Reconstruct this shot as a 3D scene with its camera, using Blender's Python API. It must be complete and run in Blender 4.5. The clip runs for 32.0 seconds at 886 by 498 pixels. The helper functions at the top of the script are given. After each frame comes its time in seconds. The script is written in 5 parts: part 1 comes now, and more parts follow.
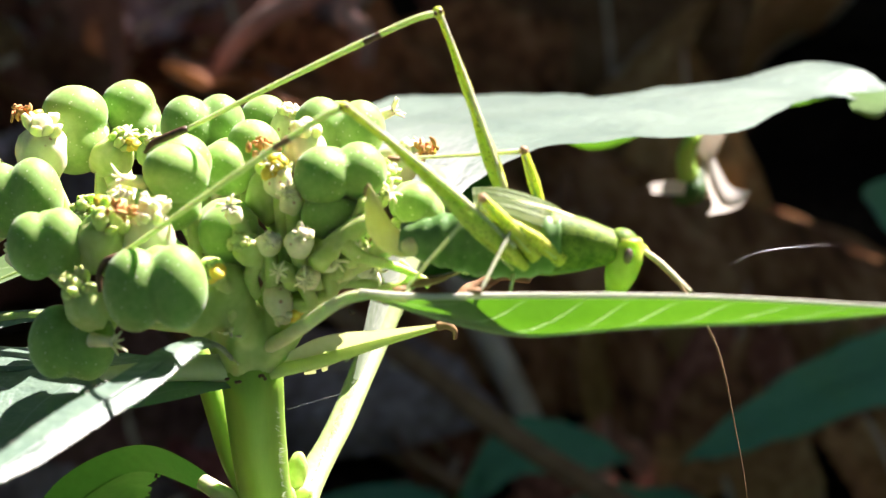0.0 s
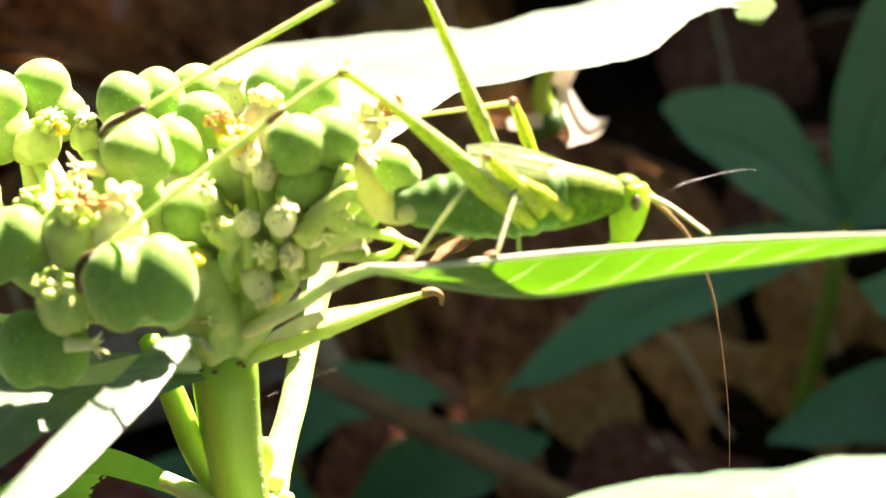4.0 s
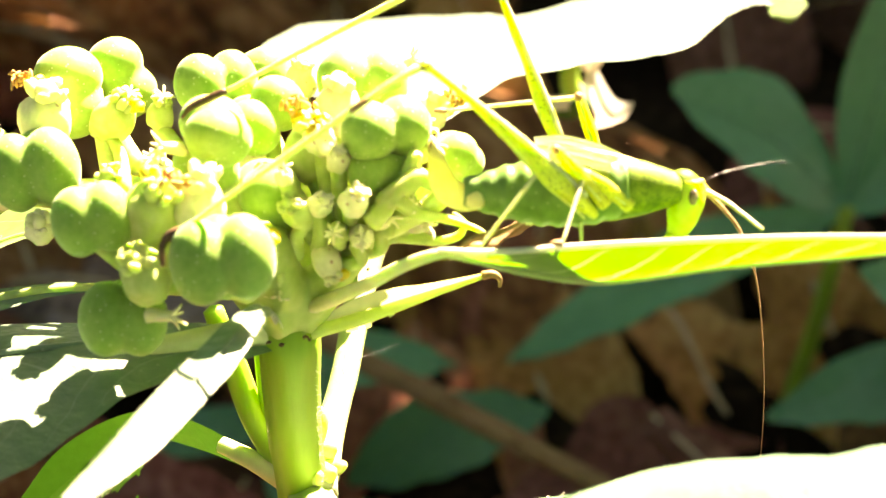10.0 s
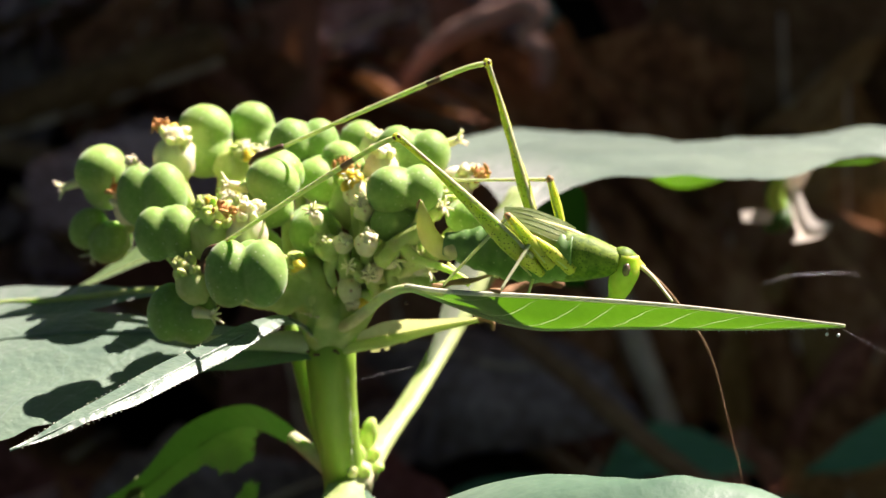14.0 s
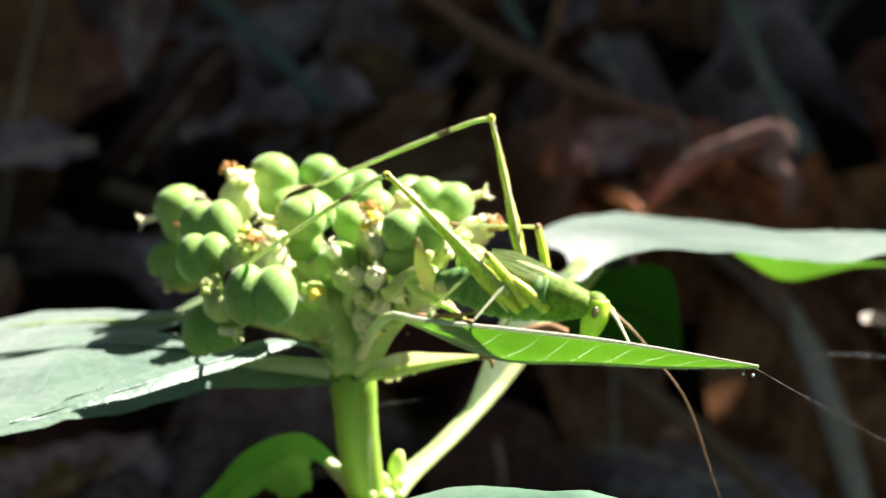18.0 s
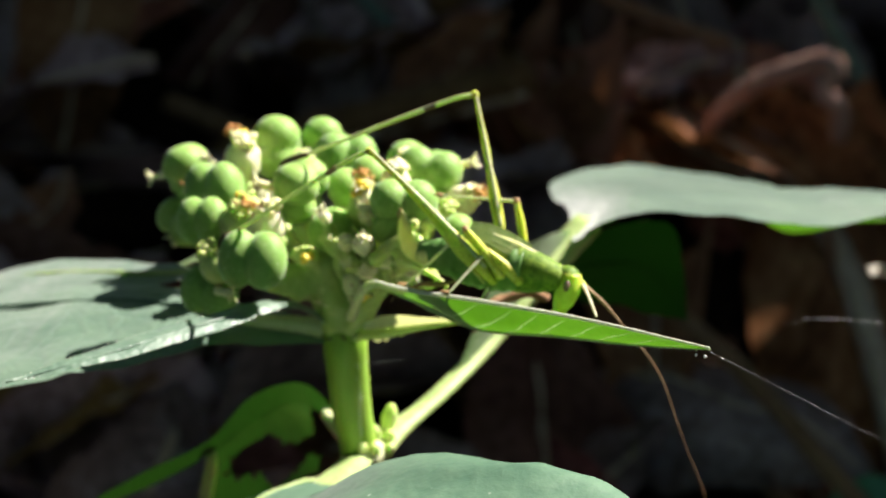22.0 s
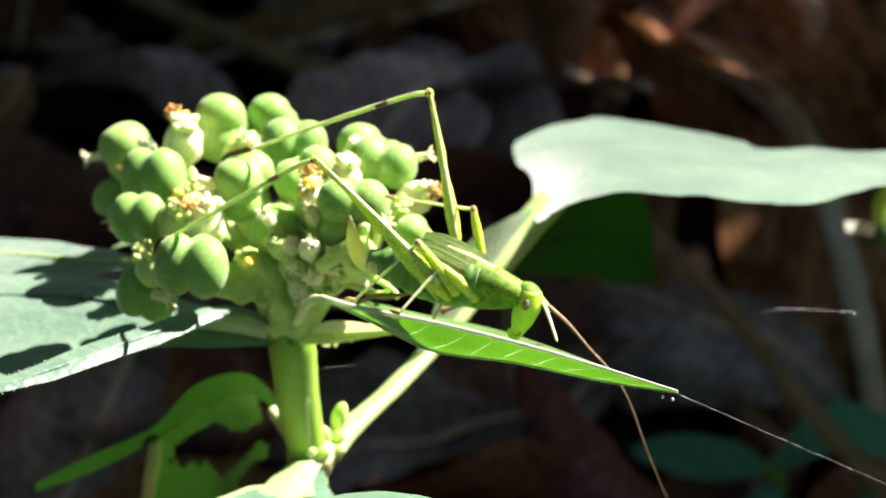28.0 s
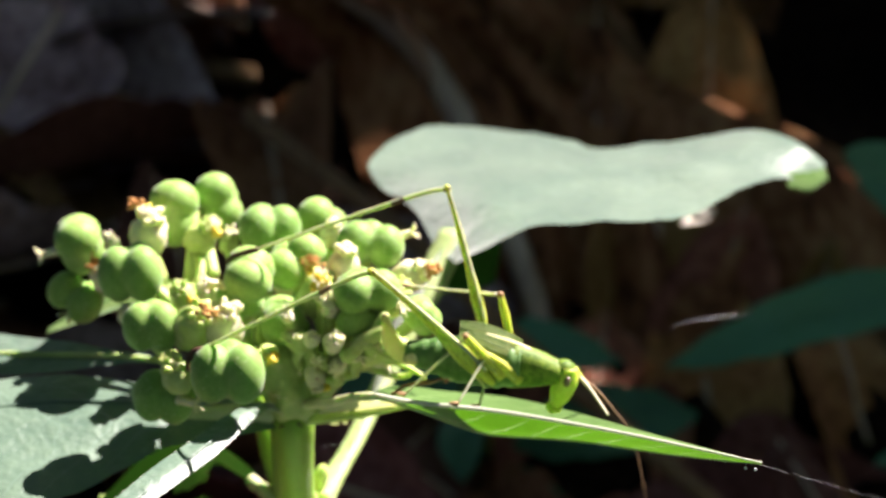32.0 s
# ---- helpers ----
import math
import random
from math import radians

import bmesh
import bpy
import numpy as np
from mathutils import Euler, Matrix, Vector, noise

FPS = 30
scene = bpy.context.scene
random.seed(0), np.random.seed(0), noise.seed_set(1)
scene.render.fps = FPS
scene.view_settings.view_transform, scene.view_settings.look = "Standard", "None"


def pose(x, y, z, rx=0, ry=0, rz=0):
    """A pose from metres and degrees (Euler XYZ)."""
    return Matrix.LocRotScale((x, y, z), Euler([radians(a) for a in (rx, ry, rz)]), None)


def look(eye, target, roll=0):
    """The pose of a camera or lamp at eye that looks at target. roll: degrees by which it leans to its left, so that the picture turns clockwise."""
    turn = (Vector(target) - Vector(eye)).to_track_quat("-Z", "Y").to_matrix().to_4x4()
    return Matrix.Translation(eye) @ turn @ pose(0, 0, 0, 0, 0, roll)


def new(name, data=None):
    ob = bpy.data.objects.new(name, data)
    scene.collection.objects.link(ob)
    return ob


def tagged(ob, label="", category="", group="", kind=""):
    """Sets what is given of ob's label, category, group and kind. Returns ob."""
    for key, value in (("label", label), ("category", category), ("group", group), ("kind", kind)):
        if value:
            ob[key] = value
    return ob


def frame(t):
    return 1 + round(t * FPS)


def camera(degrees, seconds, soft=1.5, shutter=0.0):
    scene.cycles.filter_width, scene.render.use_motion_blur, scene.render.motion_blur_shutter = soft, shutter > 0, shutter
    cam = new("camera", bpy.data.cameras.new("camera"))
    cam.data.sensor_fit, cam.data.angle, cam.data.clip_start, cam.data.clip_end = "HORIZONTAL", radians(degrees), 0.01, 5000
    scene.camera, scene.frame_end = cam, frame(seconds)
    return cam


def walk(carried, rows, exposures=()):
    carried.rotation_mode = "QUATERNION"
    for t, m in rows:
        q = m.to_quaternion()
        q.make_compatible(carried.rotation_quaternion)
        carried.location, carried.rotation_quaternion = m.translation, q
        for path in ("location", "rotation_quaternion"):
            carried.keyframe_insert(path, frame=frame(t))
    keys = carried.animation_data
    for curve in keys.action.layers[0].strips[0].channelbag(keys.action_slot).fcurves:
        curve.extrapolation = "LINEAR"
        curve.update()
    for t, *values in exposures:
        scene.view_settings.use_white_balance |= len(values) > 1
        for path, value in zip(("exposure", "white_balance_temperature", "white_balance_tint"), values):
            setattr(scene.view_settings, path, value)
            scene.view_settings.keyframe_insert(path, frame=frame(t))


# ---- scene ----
cam = camera(24.29, 32.0, soft=1.3)
cam.data.dof.use_dof = True
cam.data.dof.focus_distance = 0.118
cam.data.dof.aperture_fstop = 68.0
walk(cam, [
    (0, pose(0.00820, -0.10192, 0.15235, 67.087, 1.020, -1.794)),
    (0.5, pose(0.00799, -0.10256, 0.15058, 67.858, 1.068, -3.431)),
    (1, pose(0.00590, -0.10047, 0.15106, 67.415, 1.358, -4.933)),
    (1.5, pose(0.00311, -0.10053, 0.14953, 67.226, 1.422, -6.385)),
    (2, pose(0.00095, -0.10002, 0.15026, 66.855, 1.998, -8.797)),
    (2.5, pose(-0.00121, -0.09923, 0.15077, 66.407, 2.115, -9.476)),
    (3, pose(-0.00303, -0.09497, 0.15287, 65.274, 1.899, -10.457)),
    (3.5, pose(-0.00375, -0.09474, 0.15187, 64.877, 2.161, -10.863)),
    (5.5, pose(-0.01159, -0.09095, 0.15230, 65.570, 1.181, -13.918)),
    (6, pose(-0.01201, -0.08859, 0.15062, 65.445, -0.296, -15.470)),
    (6.5, pose(-0.01167, -0.08880, 0.14923, 65.255, 0.544, -16.946)),
    (7, pose(-0.01262, -0.09080, 0.14893, 67.027, 0.058, -16.778)),
    (7.5, pose(-0.01307, -0.09304, 0.14565, 68.648, -0.090, -16.231)),
    (8, pose(-0.01338, -0.09310, 0.14677, 68.707, -0.053, -15.837)),
    (8.5, pose(-0.01365, -0.09074, 0.14886, 67.632, 0.180, -15.676)),
    (9, pose(-0.01293, -0.08894, 0.15079, 64.612, 0.739, -15.245)),
    (9.5, pose(-0.01072, -0.09370, 0.15348, 64.396, 0.876, -13.022)),
    (10, pose(-0.01015, -0.09775, 0.15505, 63.950, 0.575, -11.103)),
    (10.5, pose(-0.00494, -0.10211, 0.15452, 65.172, 1.285, -9.147)),
    (11, pose(-0.00140, -0.10616, 0.15524, 65.777, 1.385, -6.829)),
    (11.5, pose(0.00650, -0.11278, 0.15779, 66.679, 0.909, -3.128)),
    (12, pose(0.00511, -0.11267, 0.15850, 65.672, 0.479, -2.309)),
    (12.5, pose(0.00574, -0.11361, 0.15448, 67.334, 0.085, -1.173)),
    (13, pose(0.01002, -0.12457, 0.16228, 66.679, 0.219, 1.019)),
    (13.5, pose(0.01441, -0.12360, 0.16129, 67.013, -0.032, 3.422)),
    (14, pose(0.01891, -0.12373, 0.16129, 67.435, 0.288, 5.089)),
    (14.5, pose(0.02192, -0.12322, 0.16045, 67.621, 0.620, 6.807)),
    (16.5, pose(0.03452, -0.12974, 0.15922, 70.107, -0.269, 12.498)),
    (17, pose(0.03850, -0.13458, 0.15920, 70.857, 0.083, 13.545)),
    (17.5, pose(0.04049, -0.13253, 0.16003, 71.088, 0.677, 14.885)),
    (18, pose(0.04389, -0.13259, 0.15892, 71.440, 0.028, 15.609)),
    (18.5, pose(0.04431, -0.13194, 0.15910, 71.433, 0.266, 15.974)),
    (19, pose(0.04627, -0.13405, 0.15903, 71.772, 0.040, 16.589)),
    (19.5, pose(0.04735, -0.13374, 0.15860, 71.411, 0.004, 17.407)),
    (20, pose(0.04812, -0.13410, 0.16010, 70.706, -0.292, 16.958)),
    (20.5, pose(0.04704, -0.13421, 0.16052, 70.340, -0.231, 16.805)),
    (21, pose(0.04795, -0.13401, 0.16174, 69.753, -0.349, 17.110)),
    (21.5, pose(0.05104, -0.13446, 0.16396, 69.167, -0.312, 18.006)),
    (22, pose(0.05164, -0.13434, 0.16570, 68.588, -0.202, 18.138)),
    (22.5, pose(0.05117, -0.13272, 0.16747, 67.467, -0.279, 18.682)),
    (23, pose(0.05412, -0.13103, 0.16777, 66.564, -0.558, 19.820)),
    (23.5, pose(0.06061, -0.12862, 0.16889, 65.768, -0.420, 20.877)),
    (24, pose(0.06356, -0.12670, 0.17127, 65.575, -0.307, 21.188)),
    (24.5, pose(0.06031, -0.12771, 0.17093, 65.886, -0.230, 21.016)),
    (26.5, pose(0.05664, -0.12689, 0.16967, 66.149, -0.660, 20.006)),
    (27, pose(0.05694, -0.12468, 0.16989, 65.782, -0.319, 20.521)),
    (27.5, pose(0.05419, -0.12236, 0.17072, 65.491, -0.709, 20.060)),
    (28, pose(0.04884, -0.12170, 0.17174, 64.498, -0.743, 17.510)),
    (28.5, pose(0.04287, -0.11974, 0.17461, 61.064, -1.226, 14.676)),
    (29, pose(0.03844, -0.11882, 0.17900, 59.019, -1.245, 13.244)),
    (29.5, pose(0.03324, -0.12177, 0.18373, 58.603, -2.377, 11.132)),
    (30, pose(0.02634, -0.12341, 0.18992, 59.472, -2.932, 8.279)),
    (30.5, pose(0.02309, -0.12670, 0.18876, 59.625, -2.749, 7.515)),
    (31, pose(0.01955, -0.12828, 0.19144, 59.205, -3.071, 6.175)),
    (31.5, pose(0.01549, -0.12662, 0.18762, 60.536, -2.797, 4.499)),
    (32, pose(0.01024, -0.12789, 0.18896, 60.694, -2.812, 1.443)),
], exposures=[
    (0, 2.15, 6200, 28), (1, 2.95, 6100, 28), (3, 3.05, 6200, 26), (5.5, 2.7, 9800, 24), (6, 2.9, 9800, 27), (7, 3.7, 9800, 28), (8, 3.65, 9600, 26), (9, 3.45, 9600, 22), (10, 3.7, 9800, 20), (11, 3.2, 10000, 20), (12, 2.85, 7600, 26), (13, 2.1, 6700, 29), (14, 1.63, 6600, 30), (17, 1.4, 6300, 20), (18, 2.1, 6200, 22), (19, 2.95, 6200, 20), (20, 2.0, 6200, 18),
    (20.5, 1.55, 6300, 18), (23, 1.45, 6300, 17), (23.5, 2.1, 6300, 17), (24, 3.25, 6350, 15), (24.5, 2.0, 6300, 16), (27, 1.85, 6250, 15), (28, 2.1, 6300, 15), (28.5, 3.15, 6400, 12), (29, 4.15, 6450, 14), (30, 4.0, 6500, 17), (30.5, 3.6, 6500, 17), (31, 4.05, 6500, 18), (31.5, 2.1, 6300, 22), (32, 1.76, 6300, 27),
])

# ---- world and sun ----
SUN_TO = Vector((0.46, 0.50, 0.73)).normalized()
world = bpy.data.worlds.new("sky")
scene.world = world
world.use_nodes = True
wn = world.node_tree
sky = wn.nodes.new("ShaderNodeTexSky")
sky.sky_type = "NISHITA"
sky.sun_disc = False
sky.sun_elevation = math.asin(SUN_TO.z)
sky.sun_rotation = math.atan2(SUN_TO.x, SUN_TO.y)
wn.links.new(sky.outputs["Color"], wn.nodes["Background"].inputs["Color"])
wn.nodes["Background"].inputs["Strength"].default_value = 0.025
sun_data = bpy.data.lights.new("sun", "SUN")
sun_data.energy = 5.0
sun_data.angle = radians(0.55)
sun_data.color = (1.0, 0.94, 0.82)
sun = new("sun", sun_data)
sun.matrix_world = look(SUN_TO * 3.0, (0, 0, 0))

MM = 0.001


# ---- materials ----
def shader(name, cols, rough=0.55, grain=900.0, blotch=120.0, bump=0.15, trans=0.0, trans_col=None, spec=0.4, sss=0.0,
           vary=0.0, metal=0.0, streak=None, spots=None, coat=0.0, fuzz=0.0, veins=None, depth=0.0012):
    """A procedural surface: two colours mixed by blotches and grain, with relief, gloss and, for thin leaves, light passing through."""
    m = bpy.data.materials.new(name)
    m.use_nodes = True
    nt = m.node_tree
    n, l = nt.nodes, nt.links
    bsdf = n["Principled BSDF"]
    co = n.new("ShaderNodeTexCoord")
    src = co.outputs["Object"]
    if streak:
        mp = n.new("ShaderNodeMapping")
        mp.inputs["Scale"].default_value = streak
        l.new(src, mp.inputs["Vector"])
        src = mp.outputs["Vector"]
    big = n.new("ShaderNodeTexNoise")
    big.inputs["Scale"].default_value = blotch
    big.inputs["Detail"].default_value = 3
    fine = n.new("ShaderNodeTexNoise")
    fine.inputs["Scale"].default_value = grain
    fine.inputs["Detail"].default_value = 4
    l.new(src, big.inputs["Vector"])
    l.new(src, fine.inputs["Vector"])
    add = n.new("ShaderNodeMath")
    add.operation = "MULTIPLY_ADD"
    l.new(fine.outputs["Fac"], add.inputs[0])
    add.inputs[1].default_value = 0.5
    half = n.new("ShaderNodeMath")
    half.operation = "MULTIPLY"
    l.new(big.outputs["Fac"], half.inputs[0])
    half.inputs[1].default_value = 0.5
    l.new(half.outputs[0], add.inputs[2])
    ramp = n.new("ShaderNodeValToRGB")
    el = ramp.color_ramp.elements
    el[0].position, el[1].position = 0.36, 0.64
    el[0].color, el[1].color = (*cols[0], 1), (*cols[-1], 1)
    if len(cols) == 3:
        e = el.new(0.5)
        e.color = (*cols[1], 1)
    l.new(add.outputs[0], ramp.inputs["Fac"])
    colour = ramp.outputs["Color"]
    if veins:
        # side veins that leave the midrib towards the tip
        count, slant, wide, vcol = veins
        uv = n.new("ShaderNodeUVMap")
        sep = n.new("ShaderNodeSeparateXYZ")
        l.new(uv.outputs["UV"], sep.inputs["Vector"])

        def calc(op, a, b=None, c=None):
            k = n.new("ShaderNodeMath")
            k.operation = op
            for i, q in enumerate((a, b, c)):
                if q is None:
                    continue
                if isinstance(q, (int, float)):
                    k.inputs[i].default_value = q
                else:
                    l.new(q, k.inputs[i])
            return k.outputs[0]
        d = calc("ABSOLUTE", calc("SUBTRACT", sep.outputs["Y"], 0.5))
        bend = calc("MULTIPLY", calc("POWER", calc("MULTIPLY", d, 2.0), 1.5), slant)
        wav = n.new("ShaderNodeTexNoise")
        wav.inputs["Scale"].default_value = 260
        l.new(co.outputs["Object"], wav.inputs["Vector"])
        run = calc("MULTIPLY", calc("ADD", calc("SUBTRACT", sep.outputs["X"], bend), calc("MULTIPLY", wav.outputs["Fac"], 0.07)), count)
        near = calc("ABSOLUTE", calc("SUBTRACT", calc("FRACT", run), 0.5))
        line = n.new("ShaderNodeMapRange")
        line.inputs["From Min"].default_value, line.inputs["From Max"].default_value = wide, wide * 0.35
        l.new(near, line.inputs["Value"])
        fade = n.new("ShaderNodeMapRange")
        fade.inputs["From Min"].default_value, fade.inputs["From Max"].default_value = 0.49, 0.36
        l.new(d, fade.inputs["Value"])
        mask = calc("MULTIPLY", line.outputs["Result"], fade.outputs["Result"])
        vm = n.new("ShaderNodeMix")
        vm.data_type = "RGBA"
        l.new(mask, vm.inputs["Factor"])
        l.new(colour, vm.inputs["A"])
        vm.inputs["B"].default_value = (*vcol, 1)
        colour = vm.outputs["Result"]
    if spots:
        sc, size, scol = spots
        vor = n.new("ShaderNodeTexVoronoi")
        vor.inputs["Scale"].default_value = sc
        l.new(co.outputs["Object"], vor.inputs["Vector"])
        st = n.new("ShaderNodeMapRange")
        st.inputs["From Min"].default_value = size
        st.inputs["From Max"].default_value = size * 0.6
        l.new(vor.outputs["Distance"], st.inputs["Value"])
        mx = n.new("ShaderNodeMix")
        mx.data_type = "RGBA"
        l.new(st.outputs["Result"], mx.inputs["Factor"])
        l.new(colour, mx.inputs["A"])
        mx.inputs["B"].default_value = (*scol, 1)
        colour = mx.outputs["Result"]
    if vary:
        info = n.new("ShaderNodeObjectInfo")
        hsv = n.new("ShaderNodeHueSaturation")
        mr = n.new("ShaderNodeMapRange")
        mr.inputs["To Min"].default_value, mr.inputs["To Max"].default_value = 1 - vary, 1 + vary
        l.new(info.outputs["Random"], mr.inputs["Value"])
        l.new(mr.outputs["Result"], hsv.inputs["Value"])
        hr = n.new("ShaderNodeMapRange")
        hr.inputs["To Min"].default_value, hr.inputs["To Max"].default_value = 0.5 + vary * 0.06, 0.5 - vary * 0.06
        l.new(info.outputs["Random"], hr.inputs["Value"])
        l.new(hr.outputs["Result"], hsv.inputs["Hue"])
        l.new(colour, hsv.inputs["Color"])
        colour = hsv.outputs["Color"]
    l.new(colour, bsdf.inputs["Base Color"])
    rr = n.new("ShaderNodeMapRange")
    rr.inputs["To Min"].default_value, rr.inputs["To Max"].default_value = max(rough - 0.1, 0.05), min(rough + 0.12, 1)
    l.new(big.outputs["Fac"], rr.inputs["Value"])
    l.new(rr.outputs["Result"], bsdf.inputs["Roughness"])
    bsdf.inputs["Specular IOR Level"].default_value = spec
    bsdf.inputs["Metallic"].default_value = metal
    bsdf.inputs["Coat Weight"].default_value = coat
    bsdf.inputs["Sheen Weight"].default_value = fuzz
    bsdf.inputs["Sheen Roughness"].default_value = 0.45
    if sss:
        bsdf.inputs["Subsurface Weight"].default_value = sss
        bsdf.inputs["Subsurface Radius"].default_value = (0.7, 1.0, 0.35)
        bsdf.inputs["Subsurface Scale"].default_value = depth
    bp = n.new("ShaderNodeBump")
    bp.inputs["Strength"].default_value = bump
    bp.inputs["Distance"].default_value = 0.25 / max(grain, 1)
    l.new(fine.outputs["Fac"], bp.inputs["Height"])
    l.new(bp.outputs["Normal"], bsdf.inputs["Normal"])
    if trans:
        tr = n.new("ShaderNodeBsdfTranslucent")
        tc = n.new("ShaderNodeMix")
        tc.data_type = "RGBA"
        tc.blend_type = "MULTIPLY"
        tc.inputs["Factor"].default_value = 0.55
        tc.inputs["A"].default_value = (*trans_col, 1)
        gain = n.new("ShaderNodeMix")
        gain.data_type = "RGBA"
        gain.inputs["Factor"].default_value = 0.5
        l.new(ramp.outputs["Color"], gain.inputs["A"])
        gain.inputs["B"].default_value = (1, 1, 1, 1)
        l.new(gain.outputs["Result"], tc.inputs["B"])
        through_col = tc.outputs["Result"]
        if veins:
            vt = n.new("ShaderNodeMix")
            vt.data_type = "RGBA"
            l.new(mask, vt.inputs["Factor"])
            l.new(through_col, vt.inputs["A"])
            vt.inputs["B"].default_value = (*[min(1, 0.25 + 0.9 * c) for c in vcol], 1)
            through_col = vt.outputs["Result"]
        l.new(through_col, tr.inputs["Color"])
        ms = n.new("ShaderNodeMixShader")
        ms.inputs["Fac"].default_value = trans
        l.new(bsdf.outputs[0], ms.inputs[1])
        l.new(tr.outputs[0], ms.inputs[2])
        l.new(ms.outputs[0], n["Material Output"].inputs["Surface"])
    return m


M_CAPSULE = shader("capsule_green", [(0.178, 0.34, 0.064), (0.275, 0.45, 0.11)], rough=0.55, grain=2600, blotch=220, bump=0.2,
                   sss=0.55, depth=0.0017, vary=0.12, spec=0.3, spots=(2600, 0.17, (0.52, 0.62, 0.36)), fuzz=0.22)
M_YOUNG = shader("pale_green_flesh", [(0.37, 0.51, 0.12), (0.56, 0.66, 0.26)], rough=0.5, grain=1800, blotch=300, sss=0.6, depth=0.001, vary=0.14, bump=0.25)
M_CREAM = shader("cream_petaloid", [(0.66, 0.64, 0.38), (0.80, 0.77, 0.54)], rough=0.6, grain=2500, blotch=500, sss=0.4,
                 spots=(1400, 0.18, (0.50, 0.30, 0.22)))
M_STYLE = shader("pale_style", [(0.72, 0.74, 0.36), (0.84, 0.82, 0.52)], rough=0.6, grain=2500, blotch=600, sss=0.4)
M_YELLOW = shader("yellow_gland", [(0.78, 0.52, 0.03), (0.86, 0.68, 0.08)], rough=0.45, grain=2000, blotch=500, sss=0.3)
M_RUST = shader("rust_anther", [(0.40, 0.13, 0.04), (0.58, 0.30, 0.10), (0.72, 0.48, 0.16)], rough=0.8, grain=3000, blotch=900)
M_STEM = shader("stem_green", [(0.20, 0.37, 0.03), (0.32, 0.50, 0.07)], rough=0.45, grain=900, blotch=160, bump=0.25, sss=0.6,
                streak=(1, 1, 0.12), fuzz=0.03)
M_PALE = shader("pale_petiole", [(0.48, 0.54, 0.27), (0.62, 0.66, 0.38)], rough=0.5, grain=1200, blotch=200, sss=0.3, fuzz=0.05)
M_LEAF = shader("leaf_green", [(0.078, 0.165, 0.105), (0.14, 0.24, 0.148)], rough=0.43, grain=1100, blotch=150, bump=0.85, trans=0.22,
                trans_col=(0.05, 0.26, 0.02), spec=0.9, fuzz=0.7, veins=(13, 0.14, 0.03, (0.12, 0.23, 0.15)), spots=(1700, 0.12, (0.30, 0.38, 0.30)))
# eaten leaf's green, darkened in the colour for the shade of leaves above
M_EATEN = shader("thin_leaf_shade_green", [(0.024, 0.082, 0.012), (0.042, 0.118, 0.02)], rough=0.5, grain=1500, blotch=150, bump=0.3, trans=0.17,
                 trans_col=(0.035, 0.16, 0.01), spec=0.35, fuzz=0.05)
M_BROAD = shader("smooth_broad_leaf", [(0.085, 0.185, 0.115), (0.135, 0.25, 0.155)], rough=0.48, grain=900, blotch=110, bump=0.35, trans=0.2,
                 trans_col=(0.05, 0.24, 0.02), spec=0.5, fuzz=0.14, spots=(620, 0.10, (0.30, 0.40, 0.30)))
# darker copy of the leaf green, with the lobe's shade in the colour
M_LOBE = shader("shaded_thin_leaf", [(0.012, 0.075, 0.008), (0.022, 0.105, 0.012)], rough=0.5, grain=1500, blotch=150, bump=0.3, trans=0.4,
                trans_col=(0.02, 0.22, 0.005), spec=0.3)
M_ARM = shader("flower_arm_green", [(0.29, 0.43, 0.10), (0.44, 0.56, 0.19)], rough=0.45, grain=1600, blotch=260, bump=0.25, sss=0.6, depth=0.0018)
M_STALK = shader("leaf_stalk_green", [(0.30, 0.42, 0.14), (0.44, 0.54, 0.22)], rough=0.5, grain=1200, blotch=200, bump=0.3, sss=0.3)
M_BRACT = shader("bract_leaf_green", [(0.085, 0.21, 0.02), (0.135, 0.28, 0.04)], rough=0.45, grain=1500, blotch=170, bump=0.3, trans=0.37,
                 trans_col=(0.10, 0.30, 0.004), spec=0.6, fuzz=0.45, veins=(10, 0.2, 0.016, (0.42, 0.60, 0.22)))
M_VEIN = shader("pale_vein", [(0.46, 0.58, 0.26), (0.60, 0.70, 0.36)], rough=0.5, grain=1500, blotch=300, trans=0.45,
                trans_col=(0.75, 0.9, 0.4))
M_PALEBRACT = shader("withered_pale_bract", [(0.68, 0.69, 0.44), (0.84, 0.84, 0.62)], rough=0.5, grain=1600, blotch=260, trans=0.45,
                     trans_col=(0.7, 0.75, 0.3))
M_SEPAL = shader("dry_white_sepal", [(0.66, 0.62, 0.54), (0.82, 0.79, 0.72)], rough=0.6, grain=1800, blotch=300, trans=0.4, trans_col=(0.8, 0.76, 0.66))
M_HAIR = shader("white_hair", [(0.70, 0.74, 0.62), (0.8, 0.82, 0.72)], rough=0.5, grain=3000, blotch=900, trans=0.4, trans_col=(0.8, 0.85, 0.6))
M_BODY = shader("katydid_green", [(0.055, 0.135, 0.012), (0.21, 0.32, 0.034)], rough=0.55, grain=2600, blotch=700, bump=0.4, sss=0.25, spec=0.22,
                spots=(6200, 0.34, (0.06, 0.12, 0.02)))
M_BELLY = shader("katydid_abdomen_green", [(0.08, 0.19, 0.045), (0.14, 0.28, 0.07)], rough=0.45, grain=1500, blotch=300, sss=0.3,
                 spots=(1900, 0.15, (0.28, 0.40, 0.18)))
